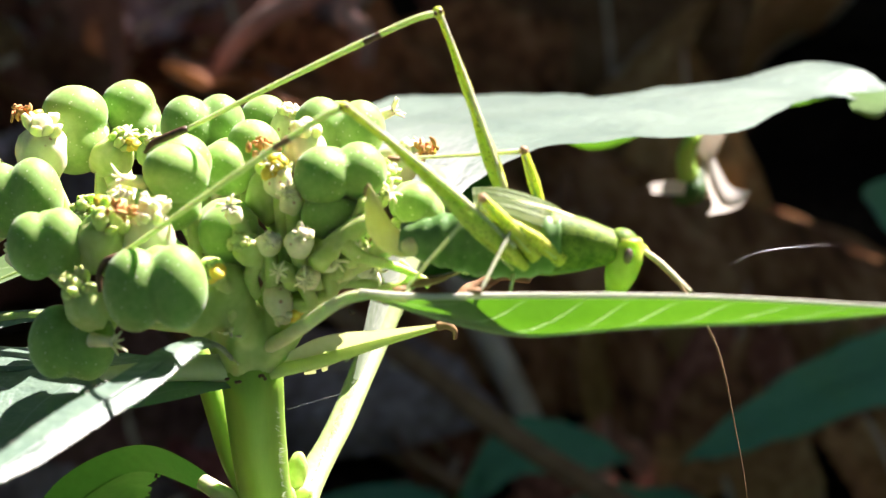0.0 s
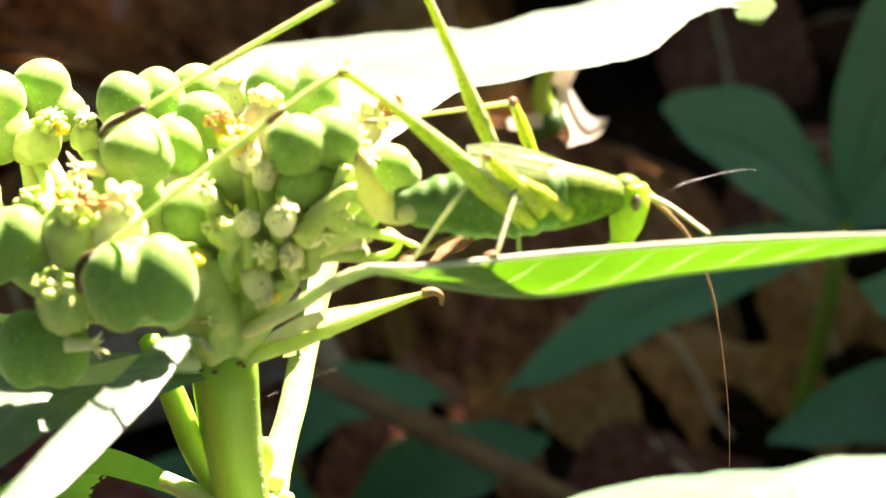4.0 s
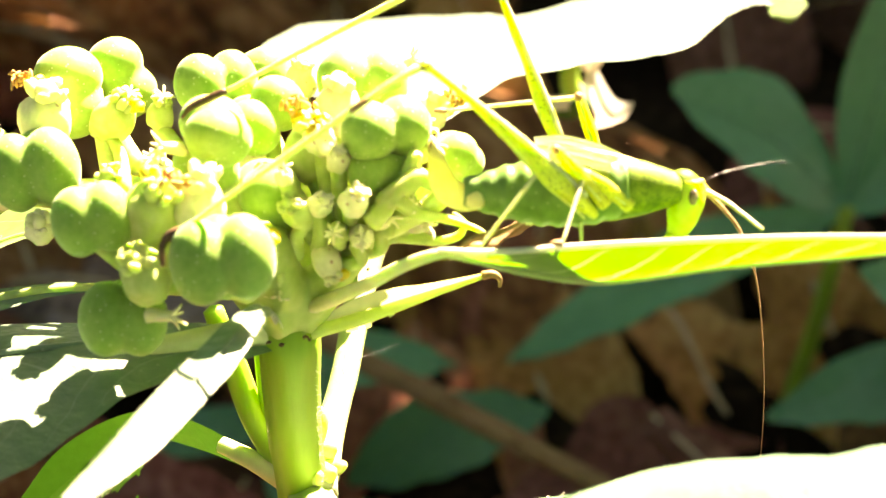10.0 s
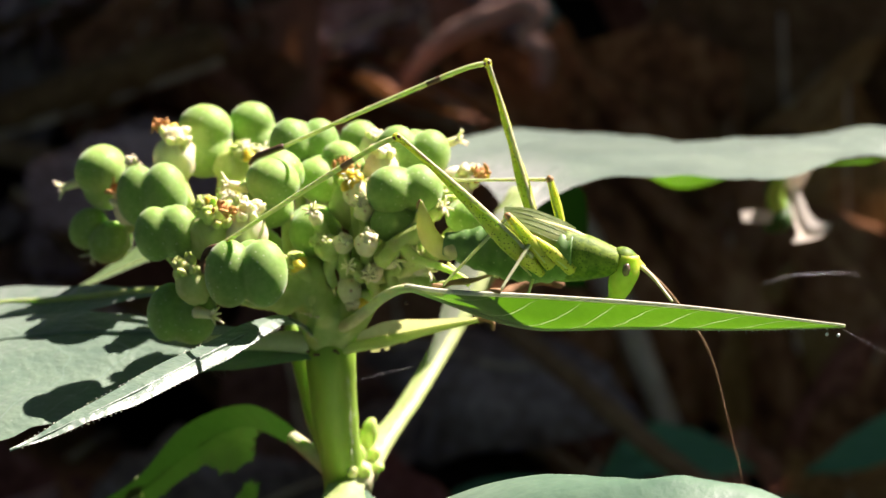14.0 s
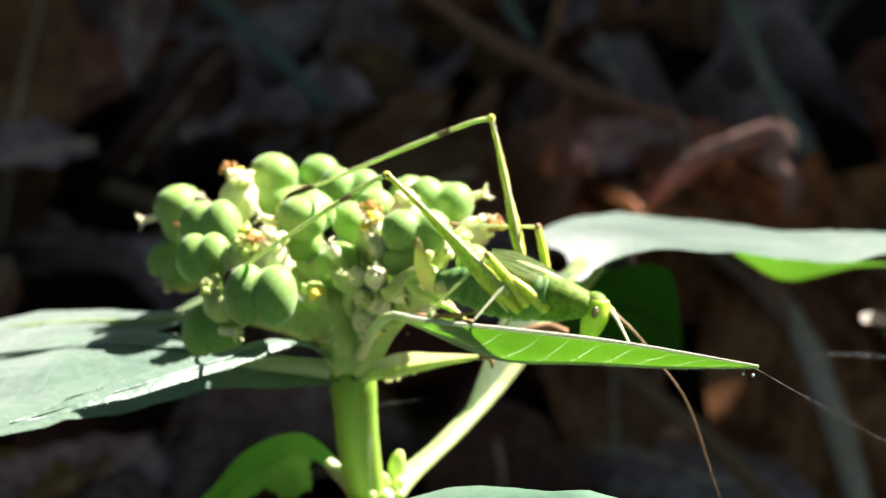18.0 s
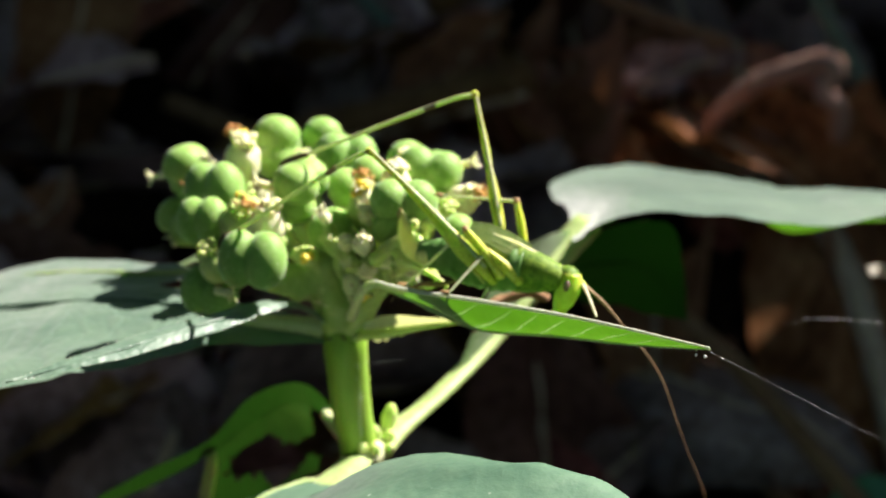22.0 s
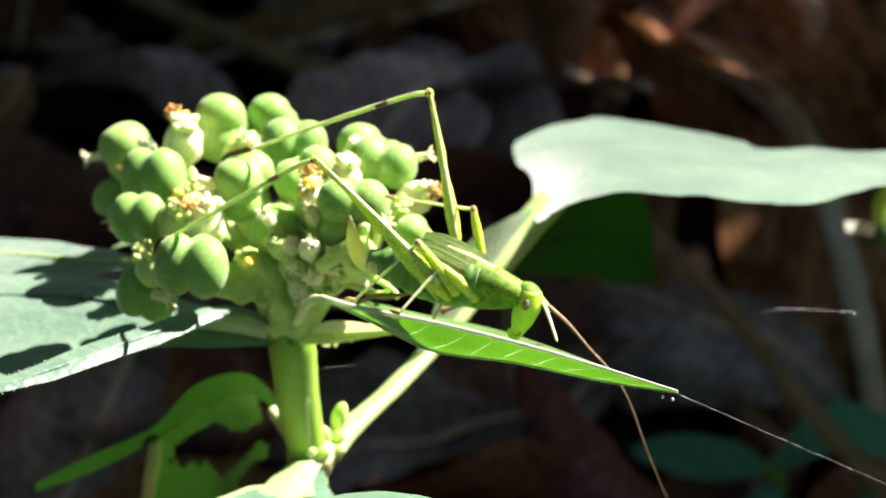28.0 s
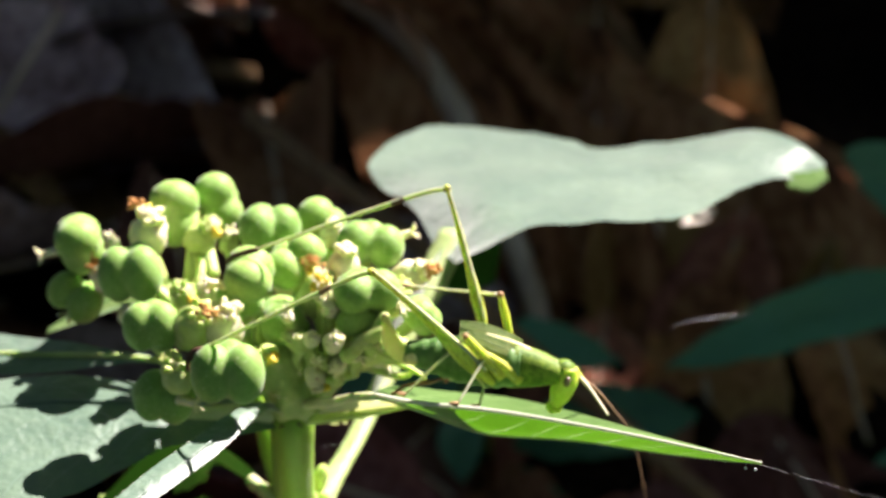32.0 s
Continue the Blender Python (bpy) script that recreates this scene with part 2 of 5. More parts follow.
M_LEG = shader("katydid_leg_green", [(0.46, 0.53, 0.055), (0.60, 0.64, 0.10)], rough=0.42, grain=2200, blotch=500, sss=0.45, depth=0.0018,
               spots=(5200, 0.33, (0.13, 0.20, 0.025)))
M_TIBIA = shader("katydid_shin_green", [(0.44, 0.52, 0.27), (0.60, 0.65, 0.40)], rough=0.45, grain=2500, blotch=500, sss=0.4, depth=0.0012,
                 spots=(2400, 0.14, (0.14, 0.15, 0.04)))
M_DARK = shader("dark_brown_chitin", [(0.03, 0.017, 0.01), (0.16, 0.085, 0.045)], rough=0.5, grain=3500, blotch=700)
M_KNEE = shader("brown_joint", [(0.30, 0.17, 0.07), (0.42, 0.26, 0.12)], rough=0.5, grain=2500, blotch=700)
M_EYE = shader("grey_brown_eye", [(0.10, 0.075, 0.05), (0.20, 0.15, 0.10)], rough=0.22, grain=4000, blotch=900, spec=0.6, coat=0.3)
M_FACE = shader("katydid_face_green", [(0.42, 0.59, 0.05), (0.54, 0.69, 0.09)], rough=0.42, grain=2200, blotch=500, sss=0.9, depth=0.0018)
M_OVI = shader("yellow_green_blade", [(0.64, 0.64, 0.28), (0.76, 0.75, 0.42)], rough=0.42, grain=2000, blotch=400, sss=0.45, depth=0.0009, trans=0.25,
               trans_col=(0.8, 0.8, 0.25))
M_WING = shader("wing_pad_green", [(0.10, 0.17, 0.03), (0.20, 0.25, 0.07)], rough=0.4, grain=1600, blotch=300, sss=0.2, bump=0.3)
M_ANT = shader("brown_feeler", [(0.32, 0.20, 0.10), (0.48, 0.34, 0.20)], rough=0.5, grain=3000, blotch=900)
M_PALEANT = shader("pale_feeler", [(0.55, 0.48, 0.30), (0.68, 0.62, 0.42)], rough=0.5, grain=3000, blotch=900, streak=(6, 1, 1))
M_TWIG = shader("brown_twig", [(0.22, 0.12, 0.06), (0.40, 0.25, 0.14)], spec=0.12, rough=0.8, grain=1500, blotch=250, bump=0.4, vary=0.2)
# reddish twig, its colour brightened for a fleck of sun on it
M_REDTWIG = shader("reddish_twig_sun_bright", [(0.50, 0.27, 0.20), (0.80, 0.54, 0.44)], spec=0.12, rough=0.75, grain=700, blotch=120, bump=0.4)
M_DEAD = shader("dead_leaf_brown", [(0.09, 0.034, 0.018), (0.32, 0.14, 0.07), (0.58, 0.30, 0.15)], spec=0.2, rough=0.75, grain=500, blotch=40, bump=0.5,
                vary=0.5, trans=0.15, trans_col=(0.35, 0.16, 0.05))
M_DEADGREY = shader("dead_leaf_grey", [(0.12, 0.075, 0.065), (0.33, 0.23, 0.21), (0.60, 0.47, 0.46)], spec=0.25, rough=0.6, grain=500, blotch=40, bump=0.5,
                    vary=0.35)
M_MAROON = shader("dead_leaf_maroon", [(0.07, 0.022, 0.016), (0.19, 0.075, 0.055), (0.34, 0.16, 0.12)], spec=0.2, rough=0.6, grain=500, blotch=40, bump=0.5,
                  vary=0.3, trans=0.1, trans_col=(0.3, 0.10, 0.05))
M_TAN = shader("dead_leaf_tan", [(0.22, 0.095, 0.032), (0.52, 0.27, 0.09), (0.74, 0.46, 0.19)], spec=0.12, rough=0.7, grain=500, blotch=40, bump=0.5, vary=0.3, trans=0.15,
               trans_col=(0.5, 0.3, 0.1))
M_FOLD = shader("striped_dry_leaf", [(0.08, 0.026, 0.012), (0.36, 0.15, 0.06), (0.60, 0.33, 0.15)], spec=0.12, rough=0.7, grain=420, blotch=85, bump=0.5, streak=(1, 0.1, 1), trans=0.08,
                trans_col=(0.5, 0.3, 0.1))
M_STRAW = shader("dry_straw", [(0.56, 0.42, 0.26), (0.84, 0.70, 0.50)], spec=0.2, rough=0.6, grain=600, blotch=80, bump=0.3, vary=0.2)
# soil taken near black: the shade of the litter's gaps is in its colour
M_SOIL = shader("dark_shaded_soil", [(0.006, 0.004, 0.003), (0.016, 0.010, 0.007), (0.04, 0.027, 0.018)], spec=0.02, rough=0.95, grain=420, blotch=40, bump=0.8)
M_SEED = shader("seedling_leaf", [(0.10, 0.36, 0.21), (0.17, 0.50, 0.30)], rough=0.3, grain=700, blotch=60, bump=0.35, trans=0.35,
                trans_col=(0.08, 0.40, 0.06), spec=0.6, vary=0.15)
M_CROWN = shader("shrub_leaf", [(0.04, 0.10, 0.03), (0.07, 0.15, 0.04)], rough=0.45, grain=90, blotch=20, bump=0.2, trans=0.1,
                 trans_col=(0.10, 0.25, 0.02))
M_BLUESTEM = shader("grey_green_stalk", [(0.12, 0.20, 0.16), (0.20, 0.28, 0.22)], rough=0.5, grain=700, blotch=120)
M_BARK = shader("bark", [(0.10, 0.07, 0.05), (0.18, 0.13, 0.09)], rough=0.9, grain=200, blotch=25, bump=0.7)
M_SILK = shader("spider_silk", [(0.7, 0.7, 0.7), (0.8, 0.8, 0.8)], rough=0.25, grain=2000, blotch=400, spec=0.8)


# ---- mesh helpers ----
ORIGIN = {}


def thing(name, at, label, category, group="", kind=""):
    ob = new(name)
    ob.empty_display_size = 0.002
    ob.location = Vector(at) * MM
    ORIGIN[ob] = Vector(at) * MM
    return tagged(ob, label, category, group, kind)


def part(name, bm, material, parent=None, label="", smooth=True):
    """Links a bmesh, given in millimetres of the world, as one mesh object under its thing or part."""
    lo = Vector([min(v.co[k] for v in bm.verts) for k in range(3)])
    hi = Vector([max(v.co[k] for v in bm.verts) for k in range(3)])
    mid = (lo + hi) / 2
    for v in bm.verts:
        v.co = (v.co - mid) * MM
    if smooth:
        for f in bm.faces:
            f.smooth = True
    me = bpy.data.meshes.new(name)
    bm.to_mesh(me)
    bm.free()
    me.materials.append(material)
    ob = new(name, me)
    ORIGIN[ob] = mid * MM
    if parent:
        ob.parent = parent
        ob.location = mid * MM - ORIGIN[parent]
    else:
        ob.location = mid * MM
    if label:
        tagged(ob, label)
    return ob


def spline(points, n):
    """n places evenly spread along a smooth curve through the points."""
    p = [Vector(q) for q in points]
    if len(p) == 2:
        return [p[0].lerp(p[1], i / (n - 1)) for i in range(n)]
    p = [p[0] * 2 - p[1]] + p + [p[-1] * 2 - p[-2]]
    fine = []
    for i in range(1, len(p) - 2):
        a, b, c, d = p[i - 1:i + 3]
        for k in range(12):
            t = k / 12
            fine.append(0.5 * (2 * b + (c - a) * t + (2 * a - 5 * b + 4 * c - d) * t * t + (3 * b - a - 3 * c + d) * t ** 3))
    fine.append(p[-2])
    run = [0.0]
    for a, b in zip(fine, fine[1:]):
        run.append(run[-1] + (b - a).length)
    out, j = [], 0
    for i in range(n):
        s = run[-1] * i / (n - 1)
        while j < len(run) - 2 and run[j + 1] < s:
            j += 1
        w = (s - run[j]) / max(run[j + 1] - run[j], 1e-9)
        out.append(fine[j].lerp(fine[j + 1], min(max(w, 0), 1)))
    return out


def profile(values, n):
    """n values along a list of radii, eased."""
    return [float(np.interp(i / (n - 1), np.linspace(0, 1, len(values)), values)) for i in range(n)]


def tube(points, radii, n=14, sides=8, flat=1.0, wob=0.0, bm=None, up=(0, 0, 1)):
    """A round or flattened stalk along a curve, closed at both ends."""
    bm = bm or bmesh.new()
    path = spline(points, n)
    rad = profile(radii, n)
    rings, side = [], None
    for i, c in enumerate(path):
        d = (path[min(i + 1, n - 1)] - path[max(i - 1, 0)]).normalized()
        if side is None:
            side = d.cross(Vector(up))
            if side.length < 1e-3:
                side = d.cross(Vector((1, 0, 0)))
        side = (side - d * side.dot(d)).normalized()
        top = side.cross(d)
        ring = []
        for k in range(sides):
            a = math.tau * k / sides
            w = 1 + wob * noise.noise(c * 0.9 + Vector((k * 1.7, 0, 0)))
            ring.append(bm.verts.new(c + (side * math.cos(a) + top * math.sin(a) * flat) * rad[i] * w))
        rings.append(ring)
    for a, b in zip(rings, rings[1:]):
        for k in range(sides):
            bm.faces.new((a[k], a[(k + 1) % sides], b[(k + 1) % sides], b[k]))
    for ring, c, s in ((rings[0], path[0], -1), (rings[-1], path[-1], 1)):
        d = (path[-1] - path[-2]).normalized() * rad[-1] if s > 0 else (path[0] - path[1]).normalized() * rad[0]
        tip = bm.verts.new(c + d * 0.5)
        for k in range(sides):
            f = (ring[k], ring[(k + 1) % sides], tip)
            bm.faces.new(f if s > 0 else f[::-1])
    return bm


def turned(axis, spin=0.0):
    """A turn that lays z along the axis."""
    return Vector(axis).normalized().to_track_quat("Z", "Y").to_matrix() @ Matrix.Rotation(radians(spin), 3, "Z")


def blob(centre, size, axis=(0, 0, 1), spin=0.0, u=16, v=10, wob=0.0, shape=None, bm=None, seed=0.0):
    """A rounded body: an ellipsoid, or with shape(theta, z) a factor on its radius."""
    bm = bm or bmesh.new()
    rot = turned(axis, spin)
    c = Vector(centre)
    sx, sy, sz = (size,) * 3 if isinstance(size, (int, float)) else size
    rows = []
    for j in range(1, v):
        ph = math.pi * j / v
        row = []
        for i in range(u):
            th = math.tau * i / u
            d = Vector((math.sin(ph) * math.cos(th), math.sin(ph) * math.sin(th), math.cos(ph)))
            f = shape(th, math.cos(ph)) if shape else 1.0
            if wob:
                f *= 1 + wob * noise.noise(d * 1.6 + Vector((seed, seed * 0.7, 0)))
            row.append(bm.verts.new(c + rot @ Vector((d.x * sx * f, d.y * sy * f, d.z * sz * f))))
        rows.append(row)
    ends = []
    for s in (1, -1):
        f = shape(0, s) if shape else 1.0
        ends.append(bm.verts.new(c + rot @ Vector((0, 0, s * sz * f))))
    for a, b in zip(rows, rows[1:]):
        for i in range(u):
            bm.faces.new((a[i], b[i], b[(i + 1) % u], a[(i + 1) % u]))
    for i in range(u):
        bm.faces.new((ends[0], rows[0][i], rows[0][(i + 1) % u]))
        bm.faces.new((ends[1], rows[-1][(i + 1) % u], rows[-1][i]))
    return bm


def loft(curves, n=40, m=6, ripple=0.0, hole=None, seed=0.0):
    """A blade spread over curves that run from its base to its tip; hole(s, w) leaves a gap in it."""
    lines = [spline(c, n) for c in curves]
    k = len(lines)
    rows = []
    bm = bmesh.new()
    cols = (k - 1) * m + 1
    for i in range(n):
        across = spline([line[i] for line in lines], cols) if k > 2 else [lines[0][i].lerp(lines[1][i], j / m) for j in range(cols)]
        nrm = Vector((0, 0, 1))
        row = []
        for j, p in enumerate(across):
            w = ripple * noise.noise(p * 0.22 + Vector((seed, 0, 0))) + ripple * 0.35 * noise.noise(p * 0.8 + Vector((0, seed, 0)))
            row.append(bm.verts.new(p + nrm * w))
        rows.append(row)
    for i in range(n - 1):
        for j in range(cols - 1):
            if hole and hole((i + 0.5) / (n - 1), (j + 0.5) / (cols - 1)):
                continue
            q = (rows[i][j], rows[i + 1][j], rows[i + 1][j + 1], rows[i][j + 1])
            bm.faces.new(q)
    uv = bm.loops.layers.uv.new("UVMap")
    spot = {}
    for i in range(n):
        for j in range(cols):
            spot[rows[i][j]] = (i / (n - 1), j / (cols - 1))
    for f in bm.faces:
        for lp in f.loops:
            lp[uv].uv = spot[lp.vert]
    loose = [v for v in bm.verts if not v.link_faces]
    for v in loose:
        bm.verts.remove(v)
    return bm


# ---- ground ----
def bank(y):
    """The lie of the land: lower round the plant, rising gently behind it."""
    return -14 + 24 * min(max((y - 150) / 160, 0), 1)


def ground():
    bm = bmesh.new()
    xs = [-40000, -8000, -2000, -700] + [-400 + 20 * i for i in range(51)] + [900, 2500, 9000, 40000]
    ys = [-40000, -8000, -2000, -500] + [-160 + 20 * i for i in range(46)] + [1000, 2500, 9000, 40000]
    grid = [[bm.verts.new((x, y, 5 * noise.noise(Vector((x, y, 0)) * 0.006) + 2.5 * noise.noise(Vector((x, y, 5)) * 0.03) + bank(y) - 6)) for x in xs] for y in ys]
    for a, b in zip(grid, grid[1:]):
        for i in range(len(xs) - 1):
            bm.faces.new((a[i], a[i + 1], b[i + 1], b[i]))
    tagged(part("ground", bm, M_SOIL), "dark bare soil, blackened for the shade between the litter leaves", "ground", kind="structure")


ground()


# ---- the spurge plant ----
plant = thing("spurge_plant", (0, 3, 0), "fruiting green spurge with lobed leaves, rooted in leaf litter", "plant")


def leaf(curves, material, parent, label="", rib=None, rib_r=0.35, veins=(), name="leaf", n=44, m=6, ripple=0.0, hole=None, seed=0.0,
         vein_r=0.09, rib_mat=None):
    """A blade with its midrib and side veins as pieces of their own."""
    blade = part(name, loft(curves, n, m, ripple, hole, seed), material, parent, label)
    if rib:
        part("midrib", tube(rib, (rib_r, rib_r * 0.75, rib_r * 0.3), 26, 7), rib_mat or M_VEIN, blade)
    for v in veins:
        part("vein", tube(v, (vein_r, vein_r * 0.8, vein_r * 0.35), 9, 5), M_VEIN, blade)
    return blade


def between(curves, s, w, n=60, lift=0.0):
    """The place at s along and w across a blade."""
    pts = [spline(c, n)[min(int(s * (n - 1)), n - 1)] for c in curves]
    q = spline(pts, 33)[min(max(int(w * 32), 0), 32)] if len(pts) > 2 else pts[0].lerp(pts[1], w)
    return q + Vector((0, 0, lift))


# stems
part("stem", tube([(1.5, 5, -24), (1.2, 4, 30), (0.6, 2.2, 70), (0.5, 1.6, 90), (0.1, 0.8, 96), (0, 0, 101.5), (0, -0.2, 103.4)],
                  (2.0, 1.9, 1.7, 1.45, 1.2, 1.2, 1.75), 60, 16, wob=0.05), M_STEM, plant, "ridged green stem, glowing at its sunlit side")
part("node", blob((0.9, 1.6, 91.4), (1.6, 1.6, 1.5), wob=0.25, u=18, v=12), M_PALE, plant, "pale swollen node")

# second leaf: long petiole running up and back
LEAF2_NEAR = [(11.8, 24, 102.6), (14.6, 22.5, 105.2), (18.4, 26, 105.3), (23.2, 27.5, 105.4), (31, 31, 104.3), (36.6, 37, 104), (42, 43.5, 102.6), (45.2, 47, 100.2)]
LEAF2_MID = [(11.0, 26, 101.8), (12.8, 34, 103.2), (17, 42, 102), (22, 45, 101.6), (30, 46, 102), (37, 49, 102.2), (43.5, 50, 102.4), (46.8, 49.5, 100.8)]
LEAF2_FAR = [(10.2, 28, 101.2), (7.6, 38, 100.2), (4.2, 45, 98.7), (3.2, 51, 98.4), (9, 60.5, 97.6), (19.5, 60, 97.8), (27, 53, 100.0), (37, 59, 99.2), (43, 54.5, 101.9), (46.9, 50.5, 101.0)]
part("petiole", tube([(1.6, 2.4, 91.3), (2.4, 5, 92.2), (4.3, 10.2, 93.4), (6.4, 17, 95.4), (9.6, 24.6, 100), (11.6, 29, 102.4)],
                     (1.2, 0.85, 0.85, 1.0, 1.5, 1.5), 34, 12, flat=0.6), M_STALK, plant, "long pale ridged leaf stalk")
swaying_leaf = leaf([LEAF2_NEAR, LEAF2_MID, LEAF2_FAR], M_LEAF, plant, "fiddle-shaped green leaf with a curled tip, sunlit from above", rib=[(x, y, z - 0.45) for x, y, z in LEAF2_MID],
     rib_r=0.3, rib_mat=M_STALK, ripple=0.5, seed=2.0)

part("curled_tip", loft([[(42.2, 44.6, 102.5), (44.4, 46.2, 101.9), (46.6, 48.2, 101.4)], [(42.6, 43.8, 101.4), (44.9, 45.2, 100.5), (46.9, 47.4, 100.7)], [(43.0, 44.2, 101.0), (45.0, 45.6, 100.0), (46.9, 47.6, 100.4)]], 16, 4),
     M_BRACT, swaying_leaf, "rolled leaf tip showing its bright green underside")

# drooping lobe behind the second leaf, lit through
part("drooping_lobe", loft([[(18, 57, 97.4), (26, 51, 98.6), (35, 55, 97.6), (43, 52, 99.6)], [(19.5, 59, 95.6), (26, 57, 95.2), (34, 59, 95.6), (42.6, 56, 98)], [(20.6, 60.4, 94.4), (25.4, 61, 92.4), (33, 62, 94.6), (42, 58, 97)]], 26, 6),
     M_BRACT, swaying_leaf, "drooping green leaf lobe glowing with light from behind")

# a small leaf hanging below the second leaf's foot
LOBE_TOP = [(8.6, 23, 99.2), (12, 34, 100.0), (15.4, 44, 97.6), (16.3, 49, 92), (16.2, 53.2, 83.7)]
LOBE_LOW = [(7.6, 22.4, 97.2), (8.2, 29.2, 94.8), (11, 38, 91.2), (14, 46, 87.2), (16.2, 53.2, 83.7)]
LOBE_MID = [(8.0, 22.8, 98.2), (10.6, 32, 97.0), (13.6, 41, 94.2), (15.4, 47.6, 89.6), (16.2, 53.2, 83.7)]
leaf([LOBE_TOP, LOBE_MID, LOBE_LOW], M_LOBE, plant, "leaf lobe hanging below the leaf stalk, its shade put into its deep green", rib=LOBE_MID, rib_r=0.18, rib_mat=M_LOBE, n=30, ripple=0.4)
# narrow wing of blade that runs down the stalk
leaf([[(5.2, 13, 95.2), (7.4, 17.2, 102.4), (9.6, 22.1, 103.4), (10.6, 27, 102.4)], [(5.4, 13.4, 94.9), (7.4, 18, 99.0), (9.4, 23, 101.2), (10.9, 27.4, 102.2)],
      [(5.6, 14, 94.8), (7.3, 18.6, 96.8), (9.2, 23.6, 99.6), (11, 27.8, 101.8)]], M_BRACT, plant, "green wing of blade along the leaf stalk", n=24)

# large shaded leaf
A_NEAR = [(-1.0, -1.4, 102.3), (-8, -4.5, 102.2), (-16, -12, 102.0), (-26, -18, 101), (-38, -20, 99), (-50, -14, 96)]
A_MID = [(-0.8, -0.6, 102.6), (-8, -0.9, 103.2), (-17, -1.4, 103.4), (-27, -2.8, 102.2), (-38, -4.5, 100), (-50, -12, 96)]
A_FAR = [(-1.0, 0.2, 102.6), (-6, 1.0, 103.0), (-12, 2.3, 103), (-18, 2.6, 103), (-25, 1.4, 102.3), (-38, -0.6, 100.4), (-50, -10, 96)]
leaf([A_NEAR, A_MID, A_FAR], M_LEAF, plant, "broad blue-green leaf dappled by the shadow of the fruits", rib=A_MID, rib_r=0.22, rib_mat=M_LEAF, ripple=0.5, seed=5.0)
part("petiole", tube([(0, -0.4, 102.6), (-3, -0.8, 103), (-8, -1.7, 103.1)], (0.9, 0.65, 0.5), 14, 9), M_PALE, plant, "pale leaf stalk")

# narrow folded leaf in front
B_MID = [(-0.6, -1.0, 103.2), (-1.9, -6.0, 107.0), (-4.6, -12, 107.9), (-9, -19.8, 108.1), (-13.9, -26.2, 107.8)]
B_UP = [(-0.6, -0.7, 103.4), (-2.3, -5.7, 107.1), (-5.6, -11.4, 107.9), (-10.0, -19.4, 108.2), (-13.9, -26.2, 107.85)]
B_LOW = [(-0.4, -1.3, 103.1), (-1.5, -6.3, 106.8), (-3.9, -12.6, 107.6), (-8.5, -20.3, 107.8), (-13.9, -26.2, 107.75)]
leaf([B_UP, B_MID, B_LOW], M_LEAF, plant, "narrow grey-green leaf folded along its midrib", rib=B_MID, rib_r=0.14, rib_mat=M_LEAF, ripple=0.25, seed=3.0)

# thin leaves behind
C_MID = [(-3, 2.0, 104.0), (-11.6, 3.0, 104.7), (-20.4, 7.0, 102), (-30, 9, 100), (-42, 9, 97)]
leaf([[(-3, 1.8, 103.9), (-11.6, 2.6, 104.5), (-20.2, 4.8, 101.8), (-30, 5.6, 99.8), (-42, 9, 97)], C_MID,
      [(-3, 2.2, 104.1), (-11.6, 3.4, 104.8), (-20.6, 9.4, 102), (-31, 12, 100), (-42, 9, 97)]], M_LEAF, plant,
     "pale green leaf behind the fruits, seen edge-on", rib=C_MID, rib_r=0.3, rib_mat=M_STALK, n=30, ripple=0.3)
leaf([[(-3, 4, 104), (-12, 13, 103.4), (-21.2, 14, 99.6)], [(-3, 4.6, 104), (-13, 15, 102.6), (-21.2, 14.4, 99.6)], [(-3, 5.2, 104), (-14, 18, 103), (-21.2, 14.8, 99.6)]],
     M_BRACT, plant, "small green leaf with a silvery upper side", rib=[(-3, 4.6, 104), (-13, 15, 102.6), (-21.2, 14.4, 99.6)], rib_r=0.25, n=24)

# leaf with eaten holes, arching out from the lower node: a narrow crescent and the thin blade that hangs from it
E_TOP = [(-0.4, 2.6, 91.6), (-4.6, 7.4, 92.7), (-8.3, 10, 92.6), (-13, 11, 90.0), (-17, 11, 85.3), (-22.5, 10.5, 81.9), (-27.8, 10.5, 78.2)]
E_LOW = [(-0.4, 3.0, 90.8), (-4.9, 8.6, 90.4), (-8.6, 10.6, 90.4), (-12.6, 11, 87.8), (-16.9, 11, 84), (-22.6, 10.5, 80.2), (-28, 10.5, 77.2)]
crescent = leaf([E_TOP, E_LOW], M_EATEN, plant, "arching green leaf with ragged holes eaten in it", n=50, m=6)


def eaten(s, w):
    """Where insects have eaten the hanging blade."""
    u, v = (s - 0.42) * 2.0, (w - 0.42) * 1.9
    along, across = 0.5 * v - 0.87 * u, 0.5 * u + 0.87 * v
    ragged = 0.5 * noise.noise(Vector((s * 15, w * 12, 2))) + 0.25 * noise.noise(Vector((s * 40, w * 33, 7)))
    hole = (along / 0.98) ** 2 + ((across - 0.1 * math.sin(along * 5)) / 0.3) ** 2
    notch = min(((s - 0.16) * 2 / 0.5) ** 2 + ((w - 1.02) * 1.9 / 0.42) ** 2, ((s - 0.72) * 2 / 0.36) ** 2 + ((w - 1.05) * 1.9 / 0.5) ** 2)
    return min(hole, notch) + ragged < 1 or w > 0.95 + 0.12 * ragged or s < 0.04 + 0.08 * ragged


